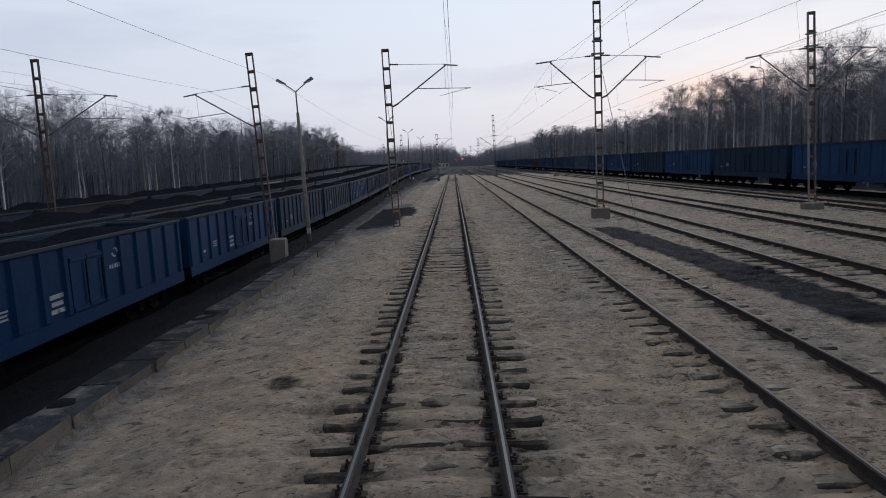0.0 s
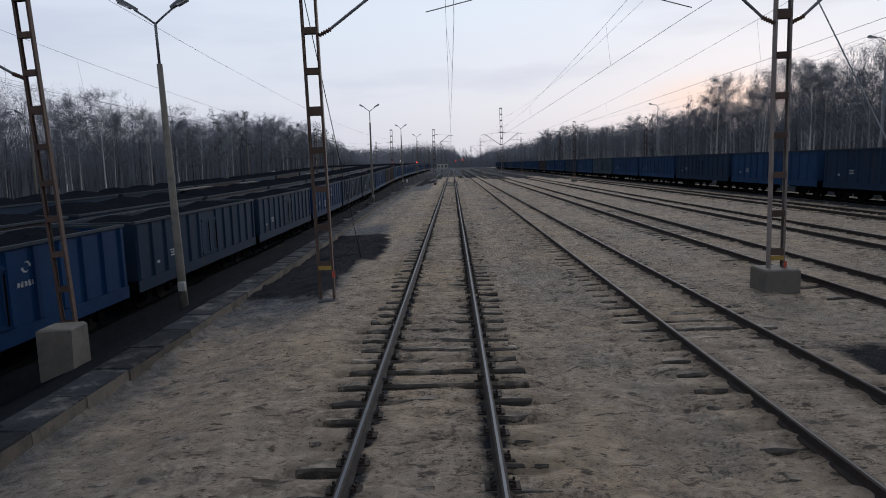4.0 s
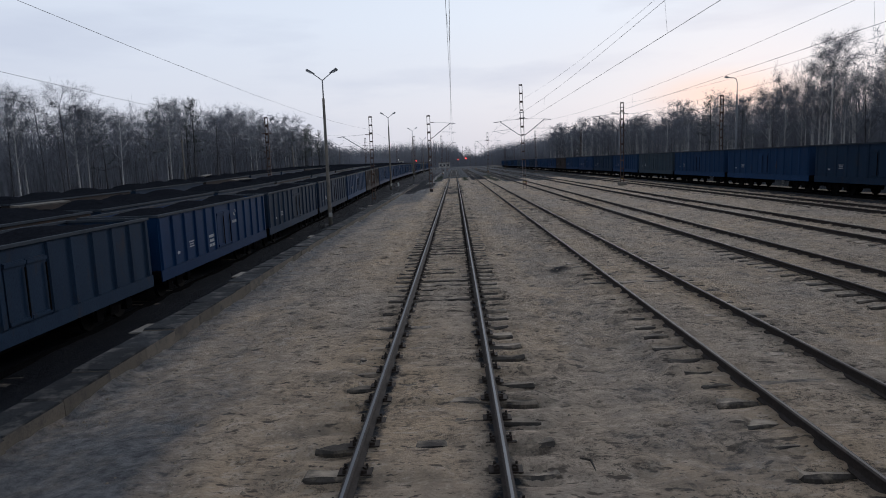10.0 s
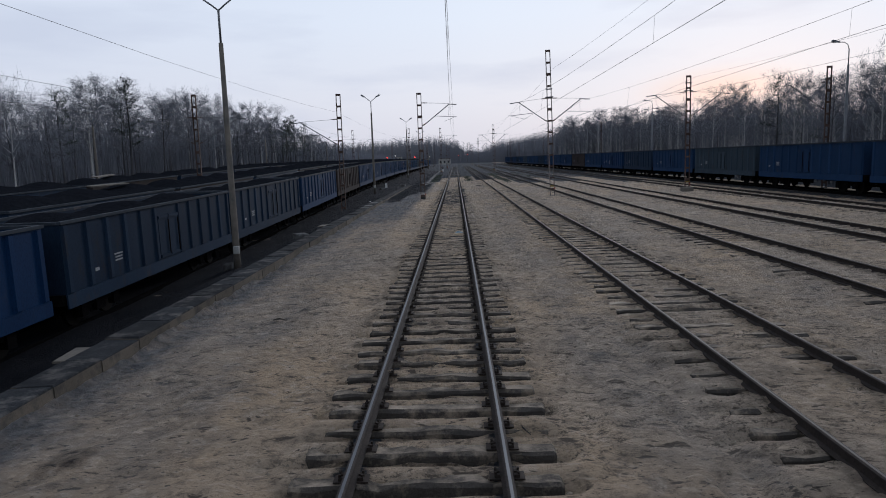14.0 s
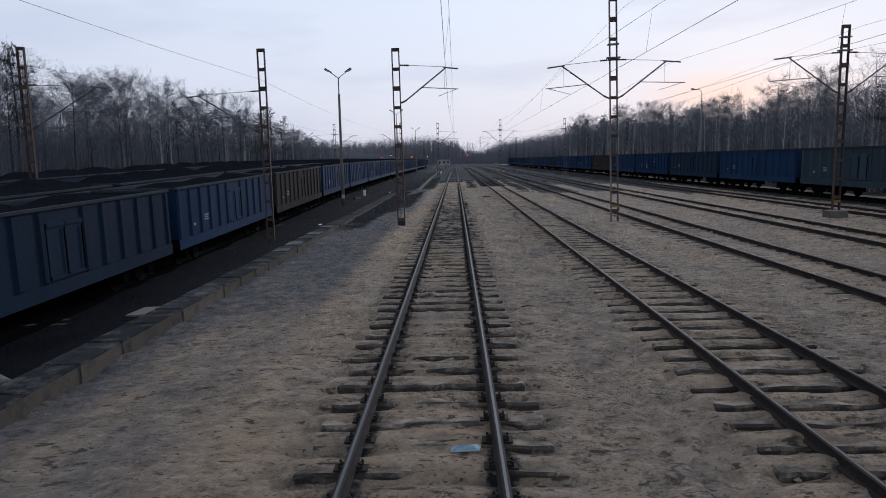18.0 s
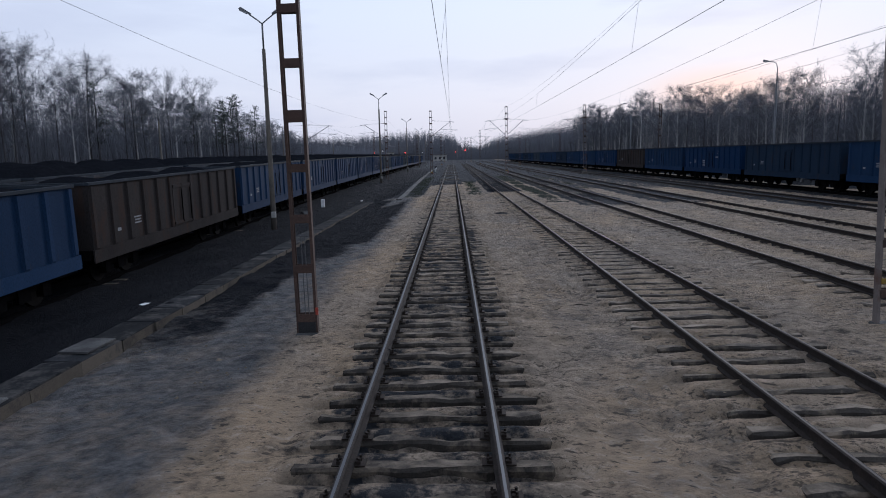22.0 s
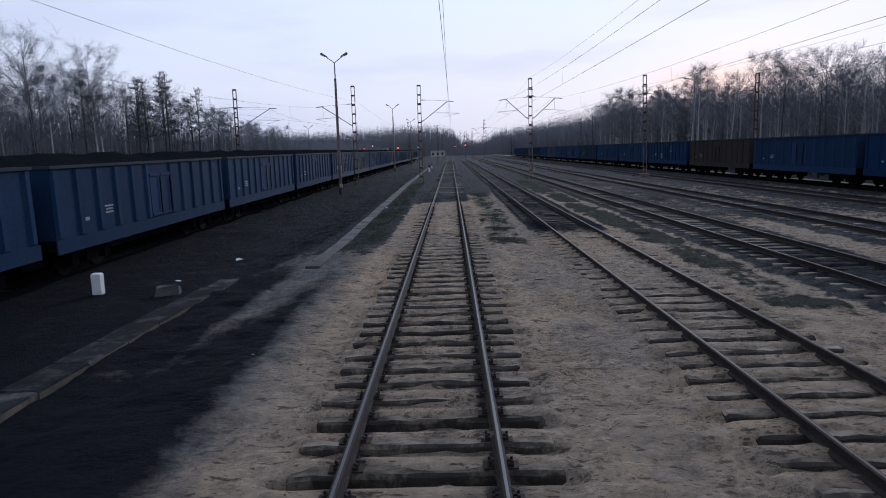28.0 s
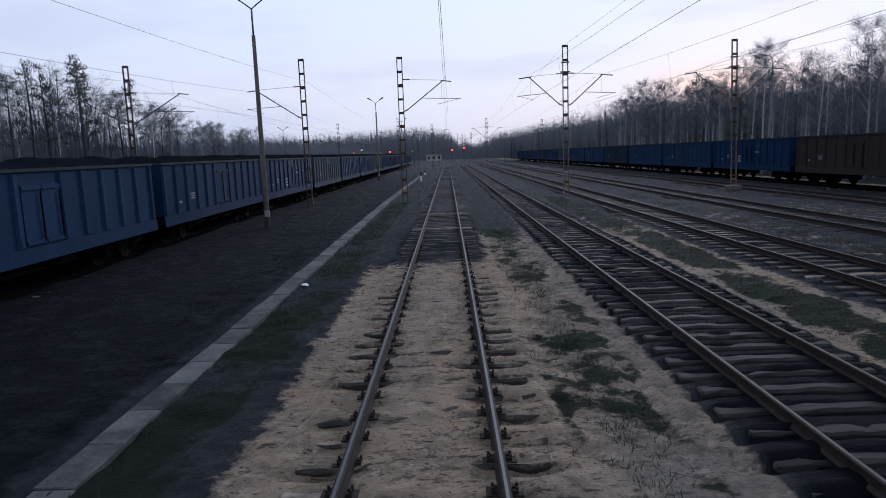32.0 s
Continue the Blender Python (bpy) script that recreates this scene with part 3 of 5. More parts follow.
        if name in ("second", "third"):
            # ballast worn down between the sleepers
            bed = bed - 0.055 * np.clip((gy - (159 if name == "second" else 150)) / 4.0, 0, 1)
        z = z * (1 - w) + bed * w
    coal = np.maximum.reduce([
        soft_box(gx, gy + (gx + 5.4) * 0.7, -5.6, -2.75, 42.5, 48.8, 0.5, 1.5), soft_box(gx, gy, -5.6, -2.5, 40.5, 45.0, 0.5, 2.0), soft_box(gx, gy, -5.6, -3.1, 35.0, 42.0, 0.5, 2.0),
        soft_box(gx, gy, -5.6, -4.4, 121.5, 150, 0.6, 8.0),
        soft_box(gx, gy - (gx + 5.0) * 3.2, -5.6, -3.0, 124, 141, 0.7, 5.0),
        1.3 * soft_box(gx, gy, 2.78, 3.0, 139.2, 139.4, 0.4, 0.35),
        1.05 * soft_box(gx, gy, 3.5, 6.0, 161, 230, 0.25, 4.0), 0.62 * soft_box(gx, gy, 8.4, 11.0, 150, 230, 0.4, 5.0),
        1.3 * soft_box(gx - (20 - gy) * 0.06, gy, 6.95, 7.85, 12, 27.5, 0.45, 1.5)])
    smudge = [(-1.68, 82.1, 0.3), (-4.1, 71.5, 0.45), (-1.85, 68.0, 0.2), (-2.1, 66.4, 0.25), (-2.1, 13.0, 0.35), (-2.24, 9.0, 0.4), (2.8, 15.4, 0.3), (-1.8, 96.5, 0.2),
              (3.2, 63.0, 0.5), (1.8, 66.3, 0.3)]
    for sx, sy, sr in smudge:
        rows = np.abs(ys - sy) < 1.5
        d = np.hypot(gx[rows] - sx, (gy[rows] - sy) * 0.8) / sr
        coal[rows] = np.maximum(coal[rows], np.clip(1.0 - d, 0, 0.55))
    coal = np.clip(coal + (value_noise(gx, gy, 1.6, 21) - 0.5) * 0.5 * (coal > 0.02), 0, 1)
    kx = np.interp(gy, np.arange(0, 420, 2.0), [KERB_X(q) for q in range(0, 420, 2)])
    # beyond the wall the coal colour holds dust and the sunken track's shade
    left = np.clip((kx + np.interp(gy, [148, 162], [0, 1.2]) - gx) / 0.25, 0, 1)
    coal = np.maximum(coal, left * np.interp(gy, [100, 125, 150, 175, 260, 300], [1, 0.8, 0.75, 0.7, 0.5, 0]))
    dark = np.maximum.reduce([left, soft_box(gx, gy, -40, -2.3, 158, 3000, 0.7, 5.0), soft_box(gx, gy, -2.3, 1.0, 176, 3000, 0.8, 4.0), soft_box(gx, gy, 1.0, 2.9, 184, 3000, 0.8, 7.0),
                              soft_box(gx, gy, 3.42, 6.05, 160, 3000, 0.28, 3.0), soft_box(gx, gy, 8.3, 11.2, 145, 3000, 0.6, 5.0),
                              soft_box(gx, gy, 13.2, 16.2, 148, 3000, 0.6, 8.0), soft_box(gx, gy, 19.2, 22.3, 142, 3000, 0.6, 8.0), 0.6 * soft_box(gx, gy, 11, 24, 165, 3000, 1.0, 15.0), soft_box(gx, gy, 2.0, 24, 190, 3000, 2.0, 25.0) * 0.75,
                              # one darker strip runs under the right-hand train
                              0.8 * soft_box(gx, gy, 24.3, 27.3, -3000, 3000, 1.0, 1.0), soft_box(gx, gy, 33.0, 3000, -3000, 3000, 1.5, 1.0), 0.5 * soft_box(gx, gy, -1.1, 1.1, 110, 131, 0.4, 6)])
    # grease and brake dirt beside the rails of our own track
    grease = np.exp(-((np.abs(np.abs(gx) - 0.7525) - 0.03) / 0.2) ** 2) * (0.42 + 0.4 * value_noise(gx, gy, 1.2, 47)) * np.interp(gy, [0, 150, 158, 180], [1, 1, 0.55, 0.55])
    dark = np.maximum(dark, grease)
    # the wide faint strip on the left also puts a blue veil into colour
    dust_veil = np.maximum.reduce([soft_box(gx, gy, -5.6, -5.0, 0, 160, 1.3, 3.0) * 0.7, soft_box(gx, gy, -5.6, -3.0, 0, 160, 1.2, 3.0) * 0.36, soft_box(gx, gy, -5.6, -2.9, 101, 158, 0.9, 8.0) * 0.74,
                              soft_box(gx, gy, -5.6, -3.2, 33, 52, 1.0, 5.0) * 0.8, soft_box(gx, gy, -5.2, -2.7, 126, 160, 1.0, 6.0) * 0.75, soft_box(gx, gy, 2.2, 3.3, 0, 158, 0.6, 3.0) * 0.3, soft_box(gx, gy, 2.1, 3.4, 157, 182, 0.5, 4.0) * 0.42,
                              soft_box(gx, gy, 6.2, 8.6, 0, 170, 0.8, 3.0) * 0.25, soft_box(gx, gy, 11, 14, 0, 190, 1.0, 3.0) * 0.25])
    grass = np.maximum.reduce([soft_box(gx, gy, -3.3, -2.5, 158, 200, 0.5, 4.0) * 0.6, soft_box(gx, gy, 1.7, 2.75, 157, 182, 0.3, 3.0) * (0.12 + 0.62 * value_noise(gx, gy, 0.38, 41)),
                               soft_box(gx, gy, 6.7, 7.6, 149, 200, 0.45, 5.0) * 0.85, soft_box(gx, gy, 11.8, 12.6, 165, 200, 0.6, 6.0) * 0.5])
    grass = np.clip(grass + (value_noise(gx, gy, 1.1, 31) - 0.5) * 0.8 * (grass > 0.02), 0, 1)
    z += coal * 0.05 * near
    me = bpy.data.meshes.new("ground")
    nx, ny = len(xs), len(ys)
    co = np.stack([gx, gy, z], -1).reshape(-1, 3).astype(np.float32)
    i = (np.arange(ny - 1)[:, None] * nx + np.arange(nx - 1)[None]).ravel()
    quads = np.stack([i, i + 1, i + nx + 1, i + nx], 1).astype(np.int32)
    me.vertices.add(len(co))
    me.vertices.foreach_set("co", co.ravel())
    me.loops.add(quads.size)
    me.loops.foreach_set("vertex_index", quads.ravel())
    me.polygons.add(len(quads))
    me.polygons.foreach_set("loop_start", np.arange(len(quads), dtype=np.int32) * 4)
    me.polygons.foreach_set("use_smooth", np.ones(len(quads), dtype=bool))
    me.update(calc_edges=True)
    for name, a in (("coal", coal), ("dark", dark), ("dust_veil", dust_veil), ("grass", grass)):
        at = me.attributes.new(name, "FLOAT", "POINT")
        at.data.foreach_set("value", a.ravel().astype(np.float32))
    me.materials.append(M_SOIL)
    tagged(new("ground", me), "sandy yard ground with coal spills and dark ballast", "ground", kind="structure")


build_ground()

# ---- tracks ----
RAIL_PROFILE = [(-0.0625, -0.15), (0.0625, -0.15), (0.0625, -0.138), (0.012, -0.122), (0.009, -0.045), (0.034, -0.032), (0.036, -0.010), (0.015, 0.0),
                (-0.015, 0.0), (-0.036, -0.010), (-0.034, -0.032), (-0.009, -0.045), (-0.012, -0.122), (-0.0625, -0.138)]


def rail_mesh(x, y0, y1, zf, step, top_mat, side_mat, xf=lambda y: 0.0):
    """A rail of head, web and foot, following the height zf."""
    m = Mesh()
    n = len(RAIL_PROFILE)
    ys = np.arange(y0, y1 + step * 0.5, step)
    m.v = [(x + xf(y) + px, y, zf(y) + pz) for y in ys for px, pz in RAIL_PROFILE]
    for j in range(len(ys) - 1):
        for i in range(n):
            m.f.append((j * n + i, (j + 1) * n + i, (j + 1) * n + (i + 1) % n, j * n + (i + 1) % n))
            m.k.append(1 if i == 7 else 0)
    return m.data("rail", side_mat, top_mat)


rnd = random.Random(5)
SLEEPERS = []
for i in range(7):
    sm = Mesh()
    L = 2.64 + rnd.uniform(-0.06, 0.06)
    w = 0.25 + rnd.uniform(-0.015, 0.02)
    cuts = np.concatenate([[-L / 2], np.linspace(-L / 2 + 0.035, L / 2 - 0.035, 13), [L / 2]])
    rings = []
    for xx in cuts:
        e = 0.052 + rnd.uniform(-0.015, 0.03)
        h = rnd.uniform(-0.024, 0.008)
        f, b = rnd.uniform(-0.028, 0.016), rnd.uniform(-0.028, 0.016)
        if abs(xx) > L / 2 - 0.01:
            h, f, b = h - 0.03, f - 0.025, b - 0.025
        rings += [(xx, -w / 2 - f, -0.37), (xx, -w / 2 - f, -0.166 - e * 0.5 + h), (xx, -w / 2 + e * 0.7, -0.163 + h), (xx, w / 2 - e, -0.163 + h * 0.6),
                  (xx, w / 2 + b, -0.166 - e + h), (xx, w / 2 + b, -0.37)]
    fs = [(r * 6 + k, (r + 1) * 6 + k, (r + 1) * 6 + k + 1, r * 6 + k + 1) for r in range(14) for k in range(5)]
    fs += [(0, 1, 2, 3, 4, 5), (89, 88, 87, 86, 85, 84)]
    sm.add(rings, fs)
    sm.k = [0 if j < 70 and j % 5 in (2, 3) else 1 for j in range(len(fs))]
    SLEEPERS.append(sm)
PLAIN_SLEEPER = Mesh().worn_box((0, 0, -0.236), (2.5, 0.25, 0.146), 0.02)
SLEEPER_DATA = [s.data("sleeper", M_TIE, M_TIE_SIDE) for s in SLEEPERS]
SLEEPER_DARK = [s.data("sleeper_dark", M_TIE_DARK, M_TIE_DARK) for s in SLEEPERS]
fm = Mesh()
fm.box((0, 0, -0.156), (0.34, 0.16, 0.016))
for s in (-1, 1):
    for q in (-1, 1):
        fm.box((s * 0.095, q * 0.04, -0.134), (0.055, 0.04, 0.035))
        fm.tube([(s * 0.11, q * 0.04, -0.12), (s * 0.11, q * 0.04, -0.09)], 0.014, 6)
FASTENING = fm.data("fastening", M_IRON)


def joined(pieces, name, mats):
    """One mesh out of (Mesh, matrix) pairs."""
    out = Mesh()
    for m, t in pieces:
        out.add([t @ Vector(p) for p in m.v], m.f)
    return out.data(name, mats)


def track(label, x, y0, y1, singles, bright, seed, zf=lambda y: 0.0, dark_from=175.0, fastenings=True, xf=lambda y: 0.0):
    t = thing("railway_track", pose(x, 0, 0), label, "railway track", "tracks of the yard", "structure")
    for s in (-0.7525, 0.7525):
        # under wagons, rails and sleepers take darker colours that stand for the shade there
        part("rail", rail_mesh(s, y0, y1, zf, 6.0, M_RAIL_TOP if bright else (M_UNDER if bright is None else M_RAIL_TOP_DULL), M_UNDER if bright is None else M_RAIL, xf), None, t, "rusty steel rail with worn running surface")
    rest = {False: [], True: []}
    for y, dx, rz, dz, k in sleeper_line(y0, min(y1, 330.0), seed):
        m = pose(dx + xf(y), y, zf(y) + dz, 0, 0, math.degrees(rz))
        dark = y > dark_from and not (k == 3 and y < dark_from + 22)
        if singles[0] <= y <= singles[1]:
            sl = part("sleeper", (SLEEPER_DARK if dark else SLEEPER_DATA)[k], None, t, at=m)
            if fastenings:
                for s in (-0.7525, 0.7525):
                    part("fastening", FASTENING, None, sl, at=pose(s - dx, 0, -dz))
        else:
            rest[dark].append((PLAIN_SLEEPER, m))
    for dark, pieces in rest.items():
        if pieces:
            tagged(part("sleepers", joined(pieces, "sleepers", M_TIE_SIDE if bright is None else (M_TIE_DARK if dark else M_TIE)), None, t), "weathered wooden sleepers", kind="stuff")
    return t


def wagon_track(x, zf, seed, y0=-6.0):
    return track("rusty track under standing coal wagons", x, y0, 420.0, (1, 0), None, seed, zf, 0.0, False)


track("worn track with shiny rails half buried in sand", 0.0, -6.0, 420.0, (2.0, 178.0), True, 1)
track("rusty siding track with half buried wooden sleepers", TRACKS["second"], -6.0, 420.0, (3.0, 178.0), False, 2, dark_from=159.0, fastenings=False, xf=BEND)
track("dull siding track sunk in sand", TRACKS["third"], -6.0, 420.0, (8.0, 120.0), False, 3, dark_from=152.0, fastenings=False)
track("dull siding track sunk in sand", TRACKS["fourth"], -6.0, 420.0, (1, 0), False, 4, dark_from=160.0)
track("dull siding track sunk in sand", TRACKS["fifth"], -6.0, 420.0, (1, 0), False, 6, dark_from=150.0)
wagon_track(TRACKS["right_train"], lambda y: 0.0, 8)
L_X = (-11.95, -16.4, -25.2)
for i, lx in enumerate(L_X):
    wagon_track(lx, LEFT_RAIL, 20 + i)


# ---- wagons ----
def bar(m, c, s):
    m.box(c, s)
    return m


def make_wagon(paint, label, group, marks=False, full=True):
    """A four-axle open coal wagon standing along y, rails at z 0."""
    w = thing("open_wagon", Matrix(), label, "freight wagon", group)
    P = WAGON_PAINT[paint]
    HL, TOP, FLOOR = 6.62, 3.16, 1.18
    b = Mesh()
    tub = [(sx * (1.425 - k), sy * (HL - k), z) for z, k in ((FLOOR, 0.0), (TOP, 0.0), (TOP, 0.05), (FLOOR + 0.06, 0.05)) for sx, sy in ((-1, -1), (1, -1), (1, 1), (-1, 1))]
    b.add(tub, [(3, 2, 1, 0), (12, 13, 14, 15)] + [(r * 4 + i, r * 4 + (i + 1) % 4, r * 4 + 4 + (i + 1) % 4, r * 4 + 4 + i) for r in range(3) for i in range(4)])
    part("body", b, P, w)
    r = Mesh()
    for s in (-1, 1):
        r.box((s * 1.43, 0, TOP + 0.02), (0.13, HL * 2 + 0.06, 0.085))
        r.box((0, s * (HL - 0.02), TOP + 0.018), (2.72, 0.12, 0.08))
    part("top_rim", r, M_RIM, w, "bare worn steel rim")
    sill = Mesh().box((1.44, 0, 0.98), (0.05, HL * 2 + 0.08, 0.4)).data("side_sill", P)
    for turn in (0, 180):
        part("side_sill", sill, None, w, at=pose(0, 0, 0, 0, 0, turn))
    if full:
        wagon_sides(w, P, FLOOR, TOP)
    wagon_gear(w, HL)
    if full:
        wagon_marks(w, marks)
    return w


def wagon_sides(w, P, FLOOR, TOP):
    rib_a = Mesh()
    zs = (FLOOR - 0.05, TOP - 0.06)
    rib_a.v = [(1.425, -0.13, zs[0]), (1.425, 0.13, zs[0]), (1.49, 0.08, zs[0] + 0.1), (1.49, -0.08, zs[0] + 0.1), (1.425, -0.13, zs[1]), (1.425, 0.13, zs[1]),
               (1.485, 0.08, zs[1]), (1.485, -0.08, zs[1])]
    rib_a.f = [(0, 1, 2, 3), (7, 6, 5, 4), (1, 5, 6, 2), (2, 6, 7, 3), (3, 7, 4, 0)]
    rib_a.k = [0] * 5
    rib = rib_a.data("rib", P)
    for s in (0, 180):
        for yy in (-6.45, -5.35, -4.25, -3.15, -2.05, -1.0, 1.0, 2.05, 3.15, 4.25, 5.35, 6.45):
            part("rib", rib, None, w, at=pose(0, yy, 0, 0, 0, s))
    dm = Mesh()
    dm.box((1.44, 0, 2.02), (0.04, 0.78, 1.55))
    dm.box((1.475, 0, 2.72), (0.05, 0.8, 0.1))
    dm.box((1.475, 0, 1.3), (0.05, 0.8, 0.1))
    door = dm.data("side_door", P)
    bolt = Mesh().tube([(1.5, 0.34, 1.3), (1.5, 0.34, 2.6)], 0.022, 6).data("locking_bar", M_UNDER)
    for s in (0, 180):
        for yy in (-0.42, 0.42):
            d = part("side_door", door, None, w, at=pose(0, yy, 0, 0, 0, s))
            part("locking_bar", bolt, None, d)


def wagon_gear(w, HL):
    u = Mesh()
    for s in (-1, 1):
        u.box((s * 1.3, 0, 1.03), (0.12, HL * 2 + 0.1, 0.22))
        u.box((0, s * (HL + 0.06), 1.03), (2.7, 0.12, 0.3))
    u.box((0, 0, 1.0), (0.4, HL * 2, 0.25))
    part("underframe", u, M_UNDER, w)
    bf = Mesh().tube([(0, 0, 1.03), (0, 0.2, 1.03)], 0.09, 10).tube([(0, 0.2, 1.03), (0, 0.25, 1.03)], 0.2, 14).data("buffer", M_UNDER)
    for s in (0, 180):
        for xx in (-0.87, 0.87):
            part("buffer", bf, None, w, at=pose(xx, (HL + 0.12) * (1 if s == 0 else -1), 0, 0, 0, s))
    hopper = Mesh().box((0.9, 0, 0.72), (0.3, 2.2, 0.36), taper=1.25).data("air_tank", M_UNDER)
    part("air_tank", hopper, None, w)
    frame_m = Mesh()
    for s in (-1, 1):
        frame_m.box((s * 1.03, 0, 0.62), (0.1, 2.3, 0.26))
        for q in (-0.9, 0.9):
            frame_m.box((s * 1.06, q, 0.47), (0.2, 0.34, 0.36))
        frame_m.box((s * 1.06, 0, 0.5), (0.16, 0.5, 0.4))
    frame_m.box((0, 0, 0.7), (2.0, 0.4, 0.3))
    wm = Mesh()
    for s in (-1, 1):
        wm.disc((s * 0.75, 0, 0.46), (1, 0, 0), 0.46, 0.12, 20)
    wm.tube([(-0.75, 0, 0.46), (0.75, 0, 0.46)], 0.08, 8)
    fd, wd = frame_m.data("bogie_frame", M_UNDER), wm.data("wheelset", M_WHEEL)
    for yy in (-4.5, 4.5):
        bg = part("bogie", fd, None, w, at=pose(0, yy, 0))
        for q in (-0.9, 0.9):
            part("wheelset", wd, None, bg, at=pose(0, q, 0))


def wagon_marks(w, marks):
    mk = Mesh()
    for k, (yy, zz, sy, sz) in enumerate(((-3.7, 1.9, 0.5, 0.05), (-3.7, 1.8, 0.42, 0.05), (-3.7, 1.7, 0.46, 0.05), (-5.0, 1.62, 0.22, 0.1))):
        mk.box((1.429, yy, zz), (0.006, sy, sz))
    if marks:
        for half in (0, 1):
            for q in range(6):
                w0, w1 = math.pi * half + q * 0.42, math.pi * half + q * 0.42 + 0.43
                r0, r1 = 0.2 - 0.018 * q, 0.11
                mk.add([(1.4285, 1.7 + r * math.cos(w), 2.62 + r * math.sin(w)) for r, w in ((r0, w0), (r0, w1), (r1, w1), (r1, w0))], [(0, 1, 2, 3)])
        for q in range(6):
            mk.box((1.429, 1.34 + q * 0.145, 2.2), (0.006, 0.1, 0.15 if q % 2 else 0.12))
        for q in range(3):
            mk.box((1.429, -1.5, 1.85 - q * 0.2), (0.006, 0.62 - 0.1 * (q % 2), 0.12))
    md = mk.data("lettering", M_MARK)
    for s in (0, 180):
        tagged(part("lettering", md, None, w, "white painted lettering bars", at=pose(0, 0, 0, 0, 0, s)), kind="stuff")


COAL_LOADS = []
for seed in range(3):
    r = random.Random(seed)
    cm = Mesh()
    nx, ny = 9, 40
    for j in range(ny):
        for i in range(nx):
            px, py = -1.35 + 2.7 * i / (nx - 1), -6.5 + 13.0 * j / (ny - 1)
            e = min(1.0, (1.35 - abs(px)) / 0.8) * min(1.0, (6.5 - abs(py)) / 1.0)
            hump = 0.10 + 0.42 * e * (0.75 + 0.25 * math.cos(py * 1.45 + seed)) + r.uniform(-0.05, 0.05)
            cm.v.append((px, py, 2.95 + hump))
    for j in range(ny - 1):
        for i in range(nx - 1):
            cm.f.append((j * nx + i, j * nx + i + 1, (j + 1) * nx + i + 1, (j + 1) * nx + i))
            cm.k.append(0)
    rim_ids = [i for i in range(nx)] + [j * nx + nx - 1 for j in range(1, ny)] + [(ny - 1) * nx + i for i in range(nx - 2, -1, -1)] + [j * nx for j in range(ny - 2, 0, -1)]
    n0 = len(cm.v)
    cm.v += [(cm.v[i][0], cm.v[i][1], 1.25) for i in rim_ids]
    m_ = len(rim_ids)
    for q in range(m_):
        cm.f.append((rim_ids[q], n0 + q, n0 + (q + 1) % m_, rim_ids[(q + 1) % m_]))
        cm.k.append(0)
    COAL_LOADS.append(cm.data("coal_load", M_COAL))

WAGON_LABEL = {"faded slate-blue": "open coal wagon in faded slate-blue paint", "bright blue": "open coal wagon in bright blue with white marks",
               "dull grey-blue": "open coal wagon in dull grey-blue paint", "rust-grey": "rust-streaked grey open coal wagon", "dark blue": "open coal wagon in dark dirty blue paint"}


def train(x, zf, first_y, colours, group, full=True, loaded=lambda k: 0.0):
    made = {}
    for k, c in enumerate(colours):
        yc = first_y + WAGON_PITCH * (k + 0.5)
        slope = math.degrees(math.atan2(zf(yc + 5) - zf(yc - 5), 10.0))
        m = pose(x, yc, (zf(yc + 4.5) + zf(yc - 4.5)) / 2, slope, 0, 0)
        if c not in made:
            made[c] = make_wagon(c, WAGON_LABEL[c], group, c == "bright blue", full)
            made[c].matrix_basis = m
        else:
            copy_thing(made[c], m)
        if loaded(k):
            ob = new("coal_load", COAL_LOADS[k % 3])
            ob.matrix_basis = m @ pose(0, 0, -loaded(k) + 0.01)
            tagged(ob, "black coal heaped in an open wagon", "coal", group + " loads")


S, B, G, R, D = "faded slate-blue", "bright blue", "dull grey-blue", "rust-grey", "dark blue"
# dark paint is frequent on the left trains: that side's dimness put into colour
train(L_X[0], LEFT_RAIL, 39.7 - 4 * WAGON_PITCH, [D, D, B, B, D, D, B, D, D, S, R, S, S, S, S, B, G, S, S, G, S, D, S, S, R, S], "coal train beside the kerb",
      # sunken loads of the first twelve wagons are added to darken their insides
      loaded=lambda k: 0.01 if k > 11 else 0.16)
train(TRACKS["right_train"], lambda y: 0.0, 47.6 - 3 * WAGON_PITCH, [S, B, S, D, S, D, S, S, G, S, D, B, S, R, B, S, S, D, S, S, G, S, D, S, D, S, S],
      "coal train before the birch wood")
train(L_X[1], LEFT_RAIL, 2.0, [D, D, R, D, R, D, D, R, D, R, D, D, R, R, D, D, D, R, D, S, D, S, D, S], "second coal train", False, lambda k: -0.12)
train(L_X[2], LEFT_RAIL, 9.0, [R, D, R, D, D, R, D, R, D, D, R, D, D, R, D, D, R, D, D, S, D, S], "third coal train", False, lambda k: -0.12)


# ---- overhead line masts ----
def mast_leg(h, z0):
    """One upright channel section, open towards +x."""
    ring = [(-0.006, -0.065), (0.044, -0.065), (0.044, -0.053), (0.006, -0.053), (0.006, 0.053), (0.044, 0.053), (0.044, 0.065), (-0.006, 0.065)]
    m = Mesh()
    m.add([(x, y, z) for z in (z0, h) for x, y in ring],
          [(i, (i + 1) % 8, 8 + (i + 1) % 8, 8 + i) for i in range(8)] + [(8, 9, 10, 11, 12, 13, 14, 15), (7, 6, 5, 4, 3, 2, 1, 0)])
    return m


MAST_CACHE = {}


